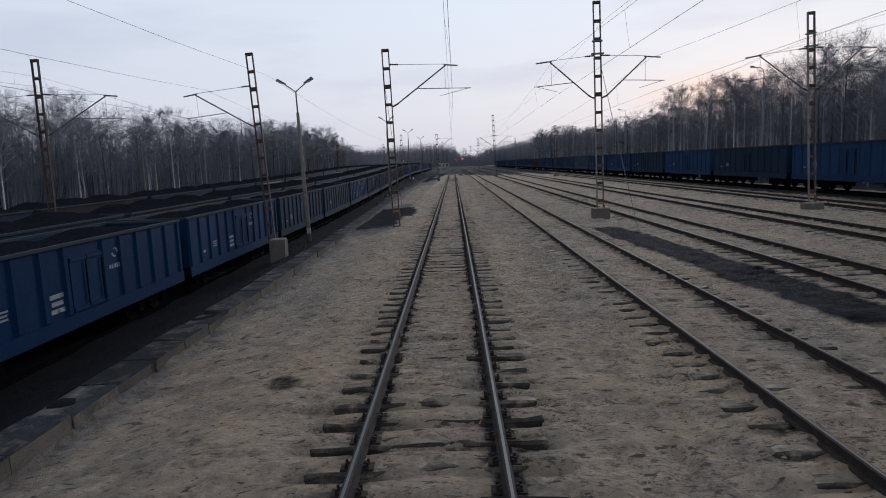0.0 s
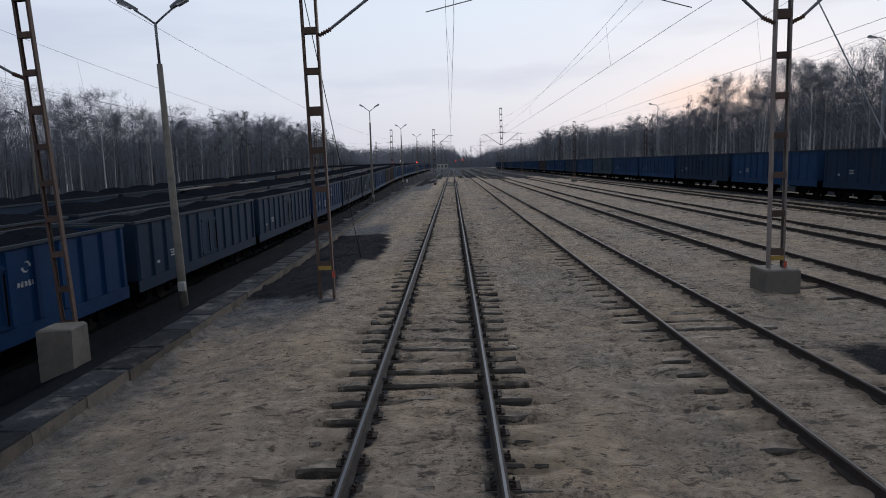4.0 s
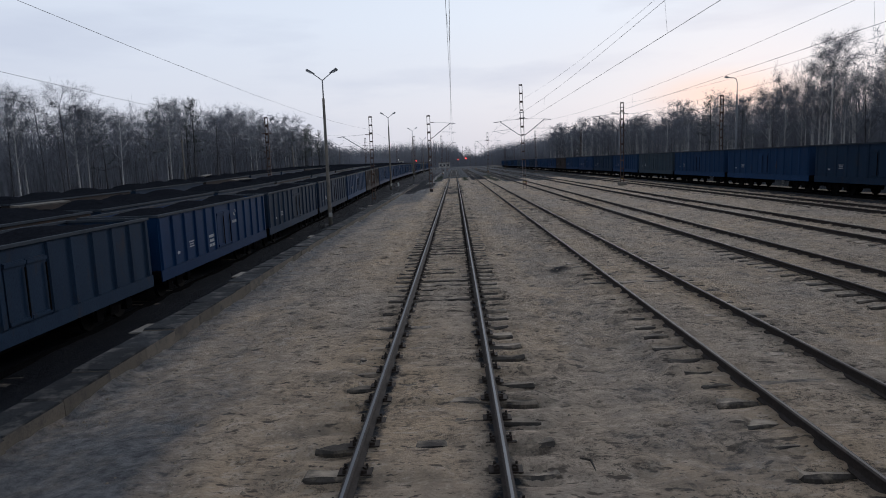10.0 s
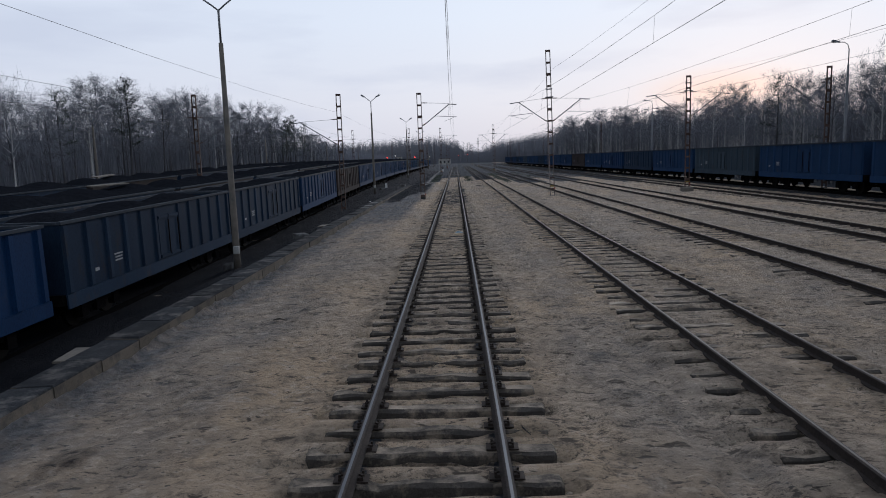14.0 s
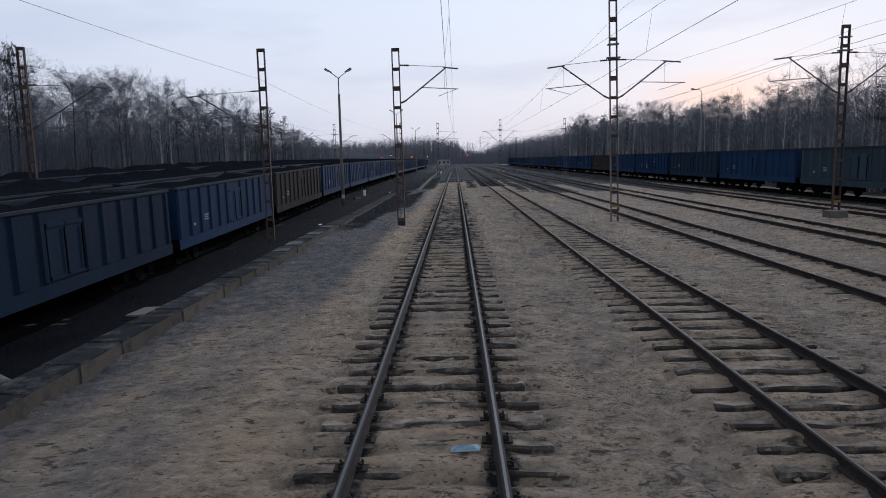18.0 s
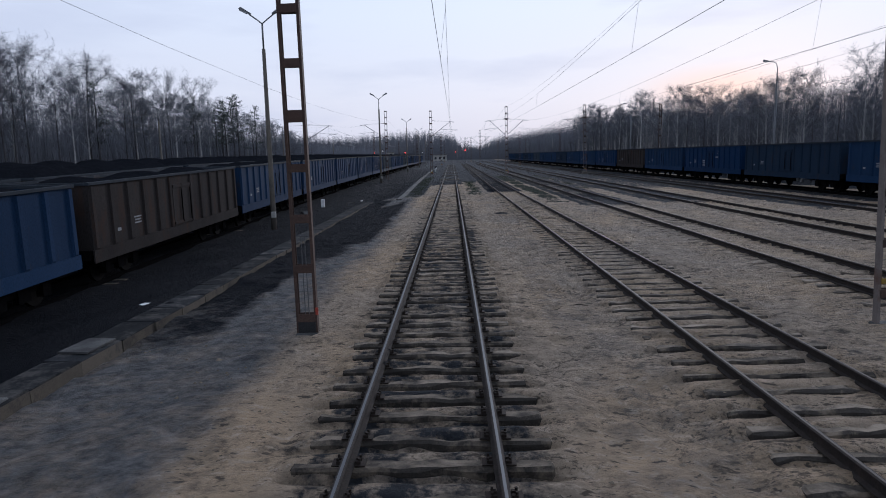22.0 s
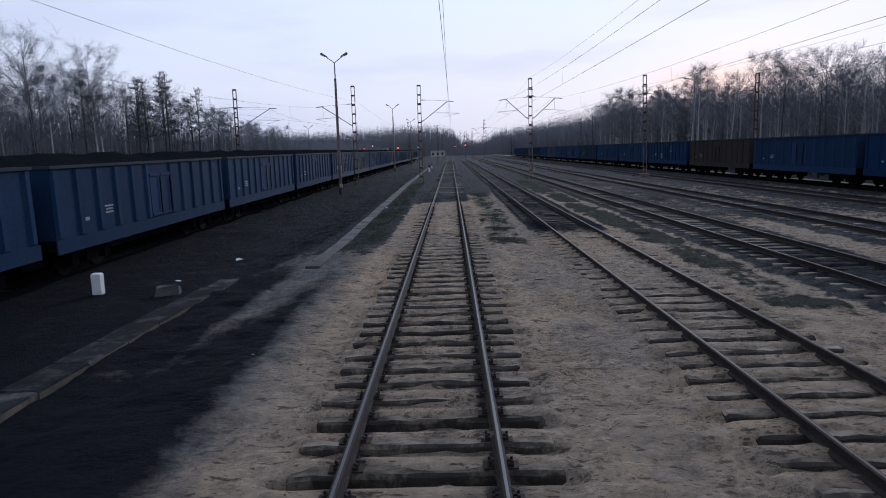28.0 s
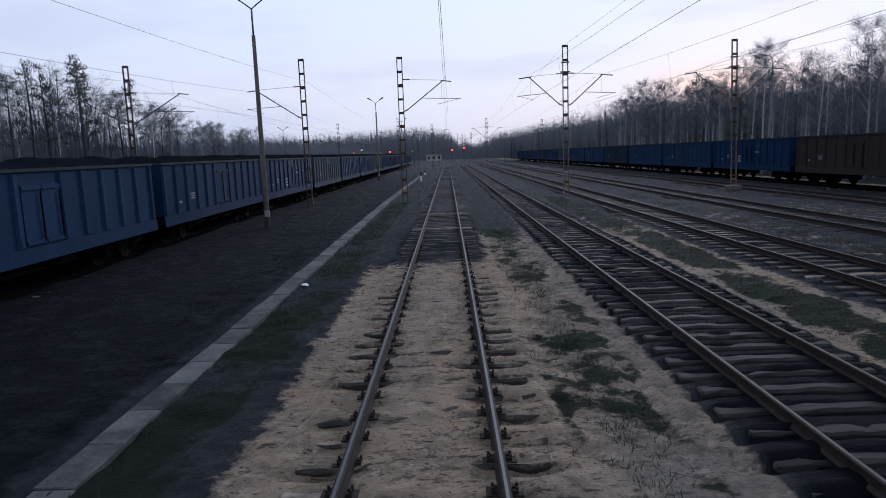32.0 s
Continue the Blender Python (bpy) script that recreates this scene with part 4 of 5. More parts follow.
def mast_data(h, z0):
    key = (round(h, 2), round(z0, 2))
    if key not in MAST_CACHE:
        b = Mesh().box((0, 0, 0), (0.30, 0.012, 0.14))
        b2 = Mesh().box((0, 0, 0), (0.30, 0.012, 0.20))
        MAST_CACHE[key] = (mast_leg(h, z0).data("leg", M_MAST, ), mast_leg(h, z0).data("leg_grey", M_MAST_GREY), b.data("batten", M_MAST), b2.data("batten_wide", M_MAST))
    return MAST_CACHE[key]


def insulator(m, p, q, r=0.05):
    """A string of glazed sheds between p and q."""
    p, q = Vector(p), Vector(q)
    n = 5
    pts, rs = [], []
    for i in range(n * 2 + 1):
        pts.append(p.lerp(q, i / (n * 2)))
        rs.append(r if i % 2 else r * 0.45)
    return m.tube(pts, rs, 8)


def cantilever(parent, side, reach, beyond=0.6, x0=0.19, arm=1.0, drop=0.0):
    """A bracket arm that holds the wires of one track, reach metres from the mast's axis."""
    s = side
    strut = [(s * (x0 + 0.25), 0, 5.92 - 0.4 * drop), (s * reach, 0, 7.66 - drop)]
    arm_o = part("strut", Mesh().tube(strut, 0.034, 8), M_GALV, parent)
    top = Mesh().tube([(s * (reach - 0.1), 0, 7.7 - drop), (s * (reach + beyond), 0, 7.62 - drop)], 0.034, 8)
    part("strut_tip", top, M_GALV, arm_o)
    part("tie_bar", Mesh().tube([(s * (x0 + 0.42), 0, 7.84 - drop), (s * reach, 0, 7.72 - drop)], 0.012, 6), M_GALV, parent)
    part("insulator", insulator(Mesh(), (s * x0, 0, 7.86 - drop), (s * (x0 + 0.42), 0, 7.84 - drop)), M_INSUL, parent, "brown glazed insulator")
    part("insulator", insulator(Mesh(), (s * x0, 0, 5.8 - 0.4 * drop), (s * (x0 + 0.28), 0, 5.93 - 0.4 * drop), 0.06), M_INSUL, parent, "brown glazed insulator")
    f = 0.4
    sx, sz = strut[0][0] + (strut[1][0] - strut[0][0]) * f, strut[0][2] + (strut[1][2] - strut[0][2]) * f
    reg = part("registration_arm", Mesh().tube([(sx, 0, sz), (s * (reach + 0.3 + arm), 0, sz - 0.12)], 0.02, 6), M_GALV, parent)
    part("steady_arm", Mesh().tube([(s * (reach + 0.2 + arm), 0, sz - 0.12), (s * (reach - 0.35), 0, sz - 0.42)], 0.012, 6), M_GALV, reg)
    part("hanger", Mesh().tube([(s * (reach - 0.05), 0, 7.62 - drop), (s * (reach - 0.05), 0, sz - 0.1)], 0.006, 4), M_WIRE, parent)


def mast(x, y, h, rail_z, ground, arms, label, grey=False, block=0.0, marks=True, lean=0.0, drop=0.0):
    """A ladder mast of two channel legs with battens. Heights are above rail level."""
    z0 = ground - rail_z
    t = thing("overhead_line_mast", pose(x, y, rail_z, 0, lean, 0), label, "catenary mast", "masts of the overhead line")
    leg, leg_g, bat, wide = mast_data(h, z0 - 0.25)
    for s in (0, 180):
        part("leg", leg_g if grey else leg, None, t, at=pose(-0.18 if s == 0 else 0.18, 0, 0, 0, 0, s))
    n = int((h - z0 - 0.3) / 0.88)
    for k in range(n + 1):
        zz = h - 0.07 - k * 0.88
        for q in (-0.059, 0.059):
            part("batten", wide if k in (2, 5) else bat, None, t, at=pose(0, q * 1.22, zz))
    if block:
        part("foundation", Mesh().worn_box((0, 0, z0 + block / 2 - 0.15), (0.78, 0.78, block + 0.3), 0.03), M_CONC_OLD, t, "square concrete foundation")
    else:
        part("foundation", Mesh().worn_box((0, 0, z0 - 0.05), (0.42, 0.26, 0.16), 0.03), M_CONC_DIRTY, t, "low dirty concrete foundation")
    if marks == "rod":
        for q in (-0.035, 0.03):
            part("earth_rod", Mesh().tube([(q, 0.02, z0 - 0.1), (q, 0.02, z0 + 1.75)], 0.008, 5), M_GALV, t, "thin grey earthing rod")
        part("base_plate", Mesh().box((0, -0.07, z0 + 0.1), (0.31, 0.012, 0.26)), M_BLACK, t, "blackened plate between the legs")
        part("red_tag", Mesh().box((0.19, -0.074, z0 + 0.42), (0.05, 0.008, 0.13)), M_RED, t, "small red painted tag")
    elif marks:
        part("warning_band", Mesh().box((0, -0.078, z0 + 0.78), (0.30, 0.006, 0.1)), M_YELLOW, t, "worn yellow warning plate")
        part("red_tag", Mesh().box((0.19, -0.074, z0 + 0.62), (0.07, 0.008, 0.16)), M_RED, t, "small red painted tag")
    if len(arms) == 2 and x > 0:
        for zz, wide_by in ((7.95 - drop, 0.62), (8.55 - drop, 0.5)):
            part("collar", Mesh().box((0, -0.09, zz), (wide_by, 0.02, 0.07)), M_GALV, t, "steel collar clamped round the legs")
            part("collar", Mesh().box((0, 0.09, zz), (wide_by, 0.02, 0.07)), M_GALV, t, "steel collar clamped round the legs")
    for side, reach, beyond, arm in arms:
        cantilever(t, side, reach, beyond, 0.19, arm, drop)
    return t


for i, y in enumerate(MAST_ROWS):
    lz = LEFT_RAIL(y)
    mast((-2.66, -2.29, -2.6, -2.5, -2.5)[i], y, (8.62, 8.08, 9.3, 8.7, 8.7)[i], 0.0, ground_z(-2.5, y), [(1, (2.95, 2.3, 2.75, 2.6, 2.6)[i], 0.6, (0.9, 0.3, 0.9, 0.5, 0.5)[i])],
         "rusty ladder mast with one bracket arm beside the track", marks=(True, "rod", True, True, True)[i], lean=(-1.0, -0.5, 0, 0, 0)[i], drop=0.55 if i == 1 else 0.0)
    mast((7.76, 7.92, 8.22, 8.0, 8.0)[i], y, (10.45, 10.97, 9.65, 9.5, 9.5)[i], 0.0, -0.22, [(-1, 2.35, 0.7, 0.5), (1, 2.4, 0.7, 0.6)],
         "tall grey ladder mast with two bracket arms between tracks", True, 0.55 if i == 0 else 0.0, lean=(-0.6, -1.4, 0, 0, 0)[i], drop=0.52 if i == 1 else 0.0)
    mast((18.7, 18.64, 19.6, 18.7, 18.7)[i], y + 0.5, (9.6, 8.75, 9.68, 8.95, 8.95)[i], 0.0, -0.22, [(-1, 2.55, 0.7, 0.6), (1, 2.5, 0.7, 0.6)],
         "rusty ladder mast with two bracket arms among sidings", i % 2 == 0, 0.35, lean=(-2.2, -0.2, -1.1, 0, 0)[i], drop=0.35 if i == 1 else 0.0)
    mast((-9.4, -8.65, -9.03, -9.0, -9.0)[i], y + (0.9 if i == 0 else 0.0), 9.5 if i == 0 else 9.6, (-0.6, -1.4, lz, lz, lz)[i], ground_z(-9.0, y), [(-1, 3.05, 0.6, 0.4)],
         "rusty ladder mast with an arm over the coal train", False, 0.0, marks=False, lean=-2.8 if i == 0 else 0.0, drop=0.18 if i == 1 else 0.0)
    mast((28.6, 29.1, 30.1, 29.6, 29.6)[i], y, (9.2, 9.05, 9.5, 9.2, 9.2)[i], 0.0, ground_z(29.6, y), [(-1, 2.9, 0.6, 0.4)],
         "rusty ladder mast behind the wagons with an arm over them", False, 0.0, marks=False)
    mast((-20.4, -20.0, -20.6, -20.6, -20.6)[i], y, 9.6, (-0.72, lz, lz, lz, lz)[i], lz - 0.24, [(1, 3.4, 0.6, 0.6), (-1, 3.4, 0.6, 0.6)],
         "dark ladder mast between coal trains", False, 0.0, marks=False)

for bx, by in ((-8.65, 32.6),):
    ob = new("concrete_block", Mesh().worn_box((0, 0, 0.5), (0.75, 0.75, 1.2), 0.04, random.Random(4), 0.03).data("concrete_block", M_CONC_OLD))
    ob.matrix_basis = pose(bx, by, ground_z(bx, by), 0, 0, 4)
    tagged(ob, "pale square concrete block beside the mast", "concrete block")

# a stay of the tall mast, slack to the ground
low_stay = Mesh().tube([(-2.93, 33.3, 6.9), (-2.9, 37.2, 3.0), (-2.87, 40.6, -0.5)], 0.011, 5)
tagged(new("stay_wire", low_stay.data("stay_wire", M_WIRE)), "dark stay wire from the mast to the ground", "stay wire")
stay = Mesh().tube([(7.85, 33.1, 7.2), (7.88, 30.0, 3.4), (7.95, 27.0, -0.25)], 0.014, 5)
tagged(new("stay_wire", stay.data("stay_wire", M_GALV)), "pale slack stay wire from the mast to the ground", "stay wire")

# ---- overhead wires ----
ENDS = (-49.5, *MAST_ROWS, 449.0)


def wires(x, zf, label, shift=0.2):
    t = thing("overhead_wire", Matrix(), label, "overhead wire", "overhead wires")
    carry, contact = Mesh(), []
    line = []
    for k in range(len(ENDS) - 1):
        a, b = ENDS[k], ENDS[k + 1]
        for i in range(12):
            f = i / 12
            y = a + (b - a) * f
            line.append((x, y, zf(y) + 7.62 - 1.05 * 4 * f * (1 - f)))
            contact.append((x + shift * (1 - 2 * f) * (1 if k % 2 else -1), y, zf(y) + 6.02 - 0.1 * 4 * f * (1 - f)))
            if i % 3 == 1 and y < 220:
                part("dropper", Mesh().tube([contact[-1], line[-1]], 0.003, 4, False), M_WIRE, t)
    part("carrier_wire", carry.tube(line, 0.0055, 5), M_WIRE, t)
    part("contact_wire", Mesh().tube(contact, 0.006, 5), M_WIRE, t)


flat = curve_of([(-60, 0.0), (33, 0.0), (116, -0.52), (199, 0.0), (420, 0.0)])
wires(0.25, flat, "carrier and contact wire over the own track")
for tx in (TRACKS["second"] + 0.62, TRACKS["third"] + 0.6, TRACKS["fourth"] + 1.4, TRACKS["fifth"] - 0.2):
    wires(tx, flat, "carrier and contact wire over a siding")
for tx in (-11.95, -17.2, -24.0):
    wires(tx, LEFT_WIRE, "carrier and contact wire over the coal trains")
for fx, fz in ((7.75, 9.6), (18.7, 8.6), (-9.1, 8.2), (-20.6, 8.6)):
    fm2 = Mesh()
    pts = []
    for k in range(len(ENDS) - 1):
        for i in range(8):
            f = i / 8
            y = ENDS[k] + (ENDS[k + 1] - ENDS[k]) * f
            pts.append((fx + 0.35, y, fz + (LEFT_WIRE(y) if fx < 0 else 0.0) - 0.9 * 4 * f * (1 - f)))
    tagged(new("feeder_wire", fm2.tube(pts, 0.0055, 5).data("feeder_wire", M_WIRE)), "single sagging feeder wire along the masts", "overhead wire", "feeder wires")


# ---- lamp posts ----
def lamp_head(parent, m):
    hm = Mesh()
    hm.add([(0.0, -0.06, 0.0), (0.0, 0.06, 0.0), (0.62, 0.14, 0.03), (0.62, -0.14, 0.03), (0.0, -0.05, 0.1), (0.0, 0.05, 0.1), (0.58, 0.1, 0.17), (0.58, -0.1, 0.17)],
           [(3, 2, 1, 0), (4, 5, 6, 7), (0, 1, 5, 4), (1, 2, 6, 5), (2, 3, 7, 6), (3, 0, 4, 7)])
    h = part("lamp_head", hm, M_GALV, parent, "grey street lamp head", at=m)
    part("lens", Mesh().worn_box((0.4, 0, 0.005), (0.36, 0.2, 0.05), 0.01), M_LAMP_GLASS, h, "milky lamp cover")


def lamp_post(x, y, ground, top, double, label, lean=0.0, box_up=0.75):
    t = thing("street_lamp", pose(x, y, ground, 0, lean, 0), label, "street lamp", "yard lamps")
    H = top - ground
    part("pole", Mesh().tube([(0, 0, -0.4), (0, 0, 1.2), (0, 0, H - 1.7)], [0.14, 0.13, 0.085], 10), M_CONC_OLD if double else M_GALV, t, "tapered grey pole", smooth=True)
    part("upper_pole", Mesh().tube([(0, 0, H - 1.75), (0, 0, H - 0.45)], 0.045, 8), M_GALV, t, smooth=True)
    for s in ((1, -1) if double else (-1,)):
        if double:
            pts = [(0, 0, H - 0.5), (s * 0.25, 0, H - 0.3), (s * 0.6, 0, H - 0.05)]
        else:
            pts = [(0, 0, H - 0.5), (s * 0.12, 0, H - 0.12), (s * 0.4, 0, H + 0.05), (s * 0.8, 0, H + 0.06)]
        part("bracket", Mesh().tube(pts, 0.032, 8), M_GALV, t, smooth=True)
        lamp_head(t, pose(pts[-1][0] - s * 0.05, 0, pts[-1][2] - 0.04, 0, -26 if double else -6, 0 if s > 0 else 180))
    if double:
        part("junction_box", Mesh().worn_box((0.06, -0.16, box_up), (0.22, 0.14, 0.3), 0.02), M_CONC_LIGHT, t, "pale junction box")
    return t


for lx, ly, ltop in ((-8.5, 38.9, 7.9), (-8.55, 90.4, 9.3), (-8.85, 138.1, 10.0), (-8.65, 187.7, 10.5), (-9.2, 246.0, 10.6), (-9.2, 296.0, 10.6), (-9.2, 346.0, 10.6)):
    lamp_post(lx, ly, ground_z(lx, ly), ltop, True, "tall double-headed yard lamp beside the coal train", -1.4 if ly < 50 else 0.0)
for ly in (66.0, 117.5, 168.5, 219.0, 270.0, 321.0):
    lamp_post(31.2, ly, ground_z(31.2, ly), 10.9, False, "single-arm yard lamp behind the wagons")
for ly in (70.0, 125.0, 180.0, 235.0, 290.0):
    lamp_post(-33.0, ly, ground_z(-33.0, ly), LEFT_RAIL(ly) + 9.5, True, "double-headed yard lamp before the wood")

# ---- kerb, slabs, cable duct, posts ----
kerb = thing("kerb", Matrix(), "low sooty concrete platform edge along the sunken coal track", "kerb", kind="structure")
rk = random.Random(12)
KERBS = []
for i in range(6):
    km = Mesh().worn_box((-KERB_W / 2, 0, -0.3), (KERB_W, 1.235, 0.6), 0.025, rk, 0.022)
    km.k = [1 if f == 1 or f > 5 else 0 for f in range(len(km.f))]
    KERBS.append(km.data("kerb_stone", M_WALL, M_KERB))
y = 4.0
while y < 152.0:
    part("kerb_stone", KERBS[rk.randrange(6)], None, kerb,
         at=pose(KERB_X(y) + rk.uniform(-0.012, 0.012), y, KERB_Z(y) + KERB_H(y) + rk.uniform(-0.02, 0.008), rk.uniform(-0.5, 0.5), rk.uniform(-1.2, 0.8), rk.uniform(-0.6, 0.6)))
    y += 1.25
for i, (sx, sy) in enumerate(((0.3, 107.3), (0.31, 109.1), (0.3, 112.6), (0.34, 115.4), (0.9, 58.0), (0.9, 64.5), (1.2, 76.0), (1.5, 99.8))):
    ob = new("concrete_slab", Mesh().worn_box((0, 0, 0.02), (0.5, 0.82, 0.035), 0.012, rk, 0.012).data("concrete_slab", M_CONC_DIRTY if i < 4 else M_CONC_OLD))
    sx = KERB_X(sy) - sx
    ob.matrix_basis = pose(sx, sy, (KERB_Z(sy) + KERB_H(sy)) if i < 4 else ground_z(sx, sy) + 0.02, rk.uniform(-2, 2), rk.uniform(-2, 2), rk.uniform(-5, 5))
    tagged(ob, "loose pale concrete slab lying on the platform edge", "slab", "loose slabs")
duct = thing("cable_duct", Matrix(), "line of pale concrete cable duct covers", "cable duct", kind="structure")
DUCTS = [Mesh().worn_box((0, 0, 0), (0.42, 0.985, 0.1), 0.012, rk, 0.008).data("duct_cover", M_CONC_DIRTY) for i in range(4)]
y = 153.3
while y < 262.0:
    part("duct_cover", DUCTS[rk.randrange(4)], None, duct, at=pose(-3.62 - 0.01 * (y - 160) * (y > 160) * (y < 200) - 0.4 * (y >= 200) + rk.uniform(-0.015, 0.015), y, ground_z(-3.7, y) + 0.035 + rk.uniform(-0.012, 0.01), 0, 0, rk.uniform(-0.8, 0.8)))
    y += 1.0


def marker_post(x, y, h, mat2, label):
    t = thing("marker_post", pose(x, y, ground_z(x, y)), label, "marker post", "marker posts")
    part("post", Mesh().worn_box((0, 0, h * 0.3), (0.24, 0.18, h * 0.6 + 0.2), 0.015), M_WHITE, t)
    part("post_top", Mesh().worn_box((0, 0, h * 0.8), (0.244, 0.184, h * 0.4), 0.03), mat2, t)


marker_post(-8.95, 151.4, 0.55, M_WHITE, "short white concrete marker post on dark ground")
marker_post(-3.0, 236.0, 1.1, M_BLACK, "black and white fouling point post beside the track")
marker_post(-3.4, 262.0, 0.7, M_BLACK, "black and white fouling point post beside the track")
for bx, by, s in ((-6.85, 150.8, 0.34), (-8.8, 145.4, 0.38), (-9.3, 92.0, 0.4), (-6.9, 94.5, 0.35)):
    ob = new("concrete_rubble", Mesh().worn_box((0, 0, 0.1), (s * 1.8, s, 0.3), 0.06, rk, 0.12).data("concrete_rubble", M_CONC_DIRTY))
    ob.matrix_basis = pose(bx, by, ground_z(bx, by), 3, 4, rk.uniform(0, 90))
    tagged(ob, "broken piece of dirty concrete on dark ground", "rubble", "concrete rubble")
for px_, py_ in ((-6.8, 156.2), (-5.5, 161.0), (-7.3, 152.5), (-3.4, 172.0), (-7.0, 120.0)):
    pm = Mesh()
    pm.add([(-0.12, -0.08, 0.01), (0.1, -0.1, 0.04), (0.14, 0.07, 0.015), (-0.1, 0.1, 0.05), (0.0, 0.0, 0.07)], [(0, 1, 4), (1, 2, 4), (2, 3, 4), (3, 0, 4)])
    ob = new("paper_scrap", pm.data("paper_scrap", M_WHITE))
    ob.matrix_basis = pose(px_, py_, ground_z(px_, py_), 0, 0, rk.uniform(0, 180))
    tagged(ob, "crumpled white scrap of paper on dark ground", "litter", "litter")

STICKS = ((-4.2, 68.4, 70, 0.5), (-4.05, 71.2, 40, 0.35), (-3.8, 71.4, 85, 0.3), (1.59, 51.1, 20, 0.3), (-4.17, 70.3, 95, 0.3), (-4.7, 90.7, 80, 0.45), (-1.75, 96.4, 60, 0.22), (1.81, 98.5, 100, 0.3),
          (2.0, 23.7, 75, 0.2), (0.98, 71.8, 35, 0.4), (-3.3, 77.5, 75, 0.3), (2.6, 44.0, 60, 0.35), (2.9, 118.0, 75, 0.3), (-2.6, 139.0, 80, 0.25), (2.4, 150.0, 70, 0.3))
for px_, py_, turn, long in STICKS:
    bend = rk.uniform(-0.06, 0.06)
    ob = new("stick", Mesh().tube([(-long / 2, 0, 0.012), (-long * 0.1, bend, 0.03), (long / 2, 0, 0.01)], [0.008, 0.014, 0.006], 5).data("stick", M_TIE_SIDE))
    ob.matrix_basis = pose(px_, py_, ground_z(px_, py_) + 0.01, 0, 0, turn - 90)
    tagged(ob, "dark broken stick lying on the sand", "stick", "sticks on the sand")
bag = Mesh()
bag.add([(-0.16, -0.05, 0.0), (0.15, -0.07, 0.0), (0.19, 0.06, 0.01), (-0.13, 0.08, 0.0), (-0.05, 0.0, 0.06), (0.08, 0.01, 0.045)],
        [(0, 1, 5, 4), (1, 2, 5), (2, 3, 4, 5), (3, 0, 4)])
M_BAG = worn("pale_plastic", (0.20, 0.27, 0.31), (0.13, 0.18, 0.21), 8.0, 0.5)
ob = new("plastic_scrap", bag.data("plastic_scrap", M_BAG))
ob.matrix_basis = pose(0.39, 91.68, -0.15, 0, 0, 8)
tagged(ob, "crumpled pale blue plastic scrap between the rails", "litter", "litter")
# pale boards left on the coal of the farther trains
for px_, py_, pz_, pl in ((-16.6, 61.0, 0, 3.4), (-16.2, 70.5, 0, 2.2), (-25.4, 112.0, 0, 3.6), (-16.5, 96.0, 0, 2.0)):
    ob = new("board", Mesh().worn_box((0, 0, 0.03), (0.5, pl, 0.06), 0.01, rk, 0.01).data("board", M_CONC_OLD))
    ob.matrix_basis = pose(px_, py_, LEFT_RAIL(py_) + 3.63, 2, 3, rk.uniform(-25, 25))
    tagged(ob, "weathered pale board lying on heaped coal", "board", "loose boards")


# ---- signals far down the line ----
def signal(x, y, h, red=True):
    t = thing("signal", pose(x, y, 0), "slim colour-light signal showing red" if red else "small yard signal showing a white light", "railway signal", "signals")
    part("post", Mesh().tube([(0, 0, -0.6), (0, 0, h - 0.8)], 0.07, 8), M_GALV, t)
    part("head", Mesh().worn_box((0, 0, h - 0.3), (0.5, 0.2, 1.3), 0.05), M_BLACK, t, "black signal head")
    part("light", Mesh().disc((0, -0.12, h - 0.3), (0, 1, 0), 0.2, 0.05, 14), M_GLOW_RED if red else M_GLOW_WHITE, t, "lit signal lamp")
    part("ladder", Mesh().box((0, 0.12, h / 2 - 0.6), (0.3, 0.03, h - 1.2)), M_GALV, t)


for sx, sy, sh, sr in ((6.4, 400, 5.4, True), (2.3, 430, 5.0, True), (-19.2, 380, 4.8, True), (-34.5, 400, 5.0, True), (-13.7, 420, 5.0, False), (-27.5, 370, 5.6, False)):
    signal(sx, sy, sh, sr)


def far_house(x, y, w, d, h, label):
    t = thing("yard_building", pose(x, y, -0.3), label, "building", "far buildings")
    part("wall", Mesh().box((0, 0, h / 2), (w, d, h)), M_HOUSE, t, "pale rendered walls")
    part("roof", Mesh().worn_box((0, 0, h + 0.2), (w + 0.8, d + 0.8, 0.4), 0.1), M_ROOF, t)
    n = int(w / 2.4)
    for fl in range(int(h / 3)):
        for i in range(n):
            part("window", Mesh().box((0, 0, 0), (1.2, 0.1, 1.4)), M_PANE, t, at=pose(-w / 2 + (i + 0.5) * w / n, -d / 2 - 0.02, 1.7 + fl * 3.0))


far_house(-7.0, 510.0, 8.0, 6.0, 3.6, "low pale yard building far down the line")
far_house(-50.0, 560.0, 20.0, 10.0, 6.0, "low pale yard building far down the line")
far_house(24.0, 600.0, 12.0, 8.0, 6.0, "low pale yard building far down the line")


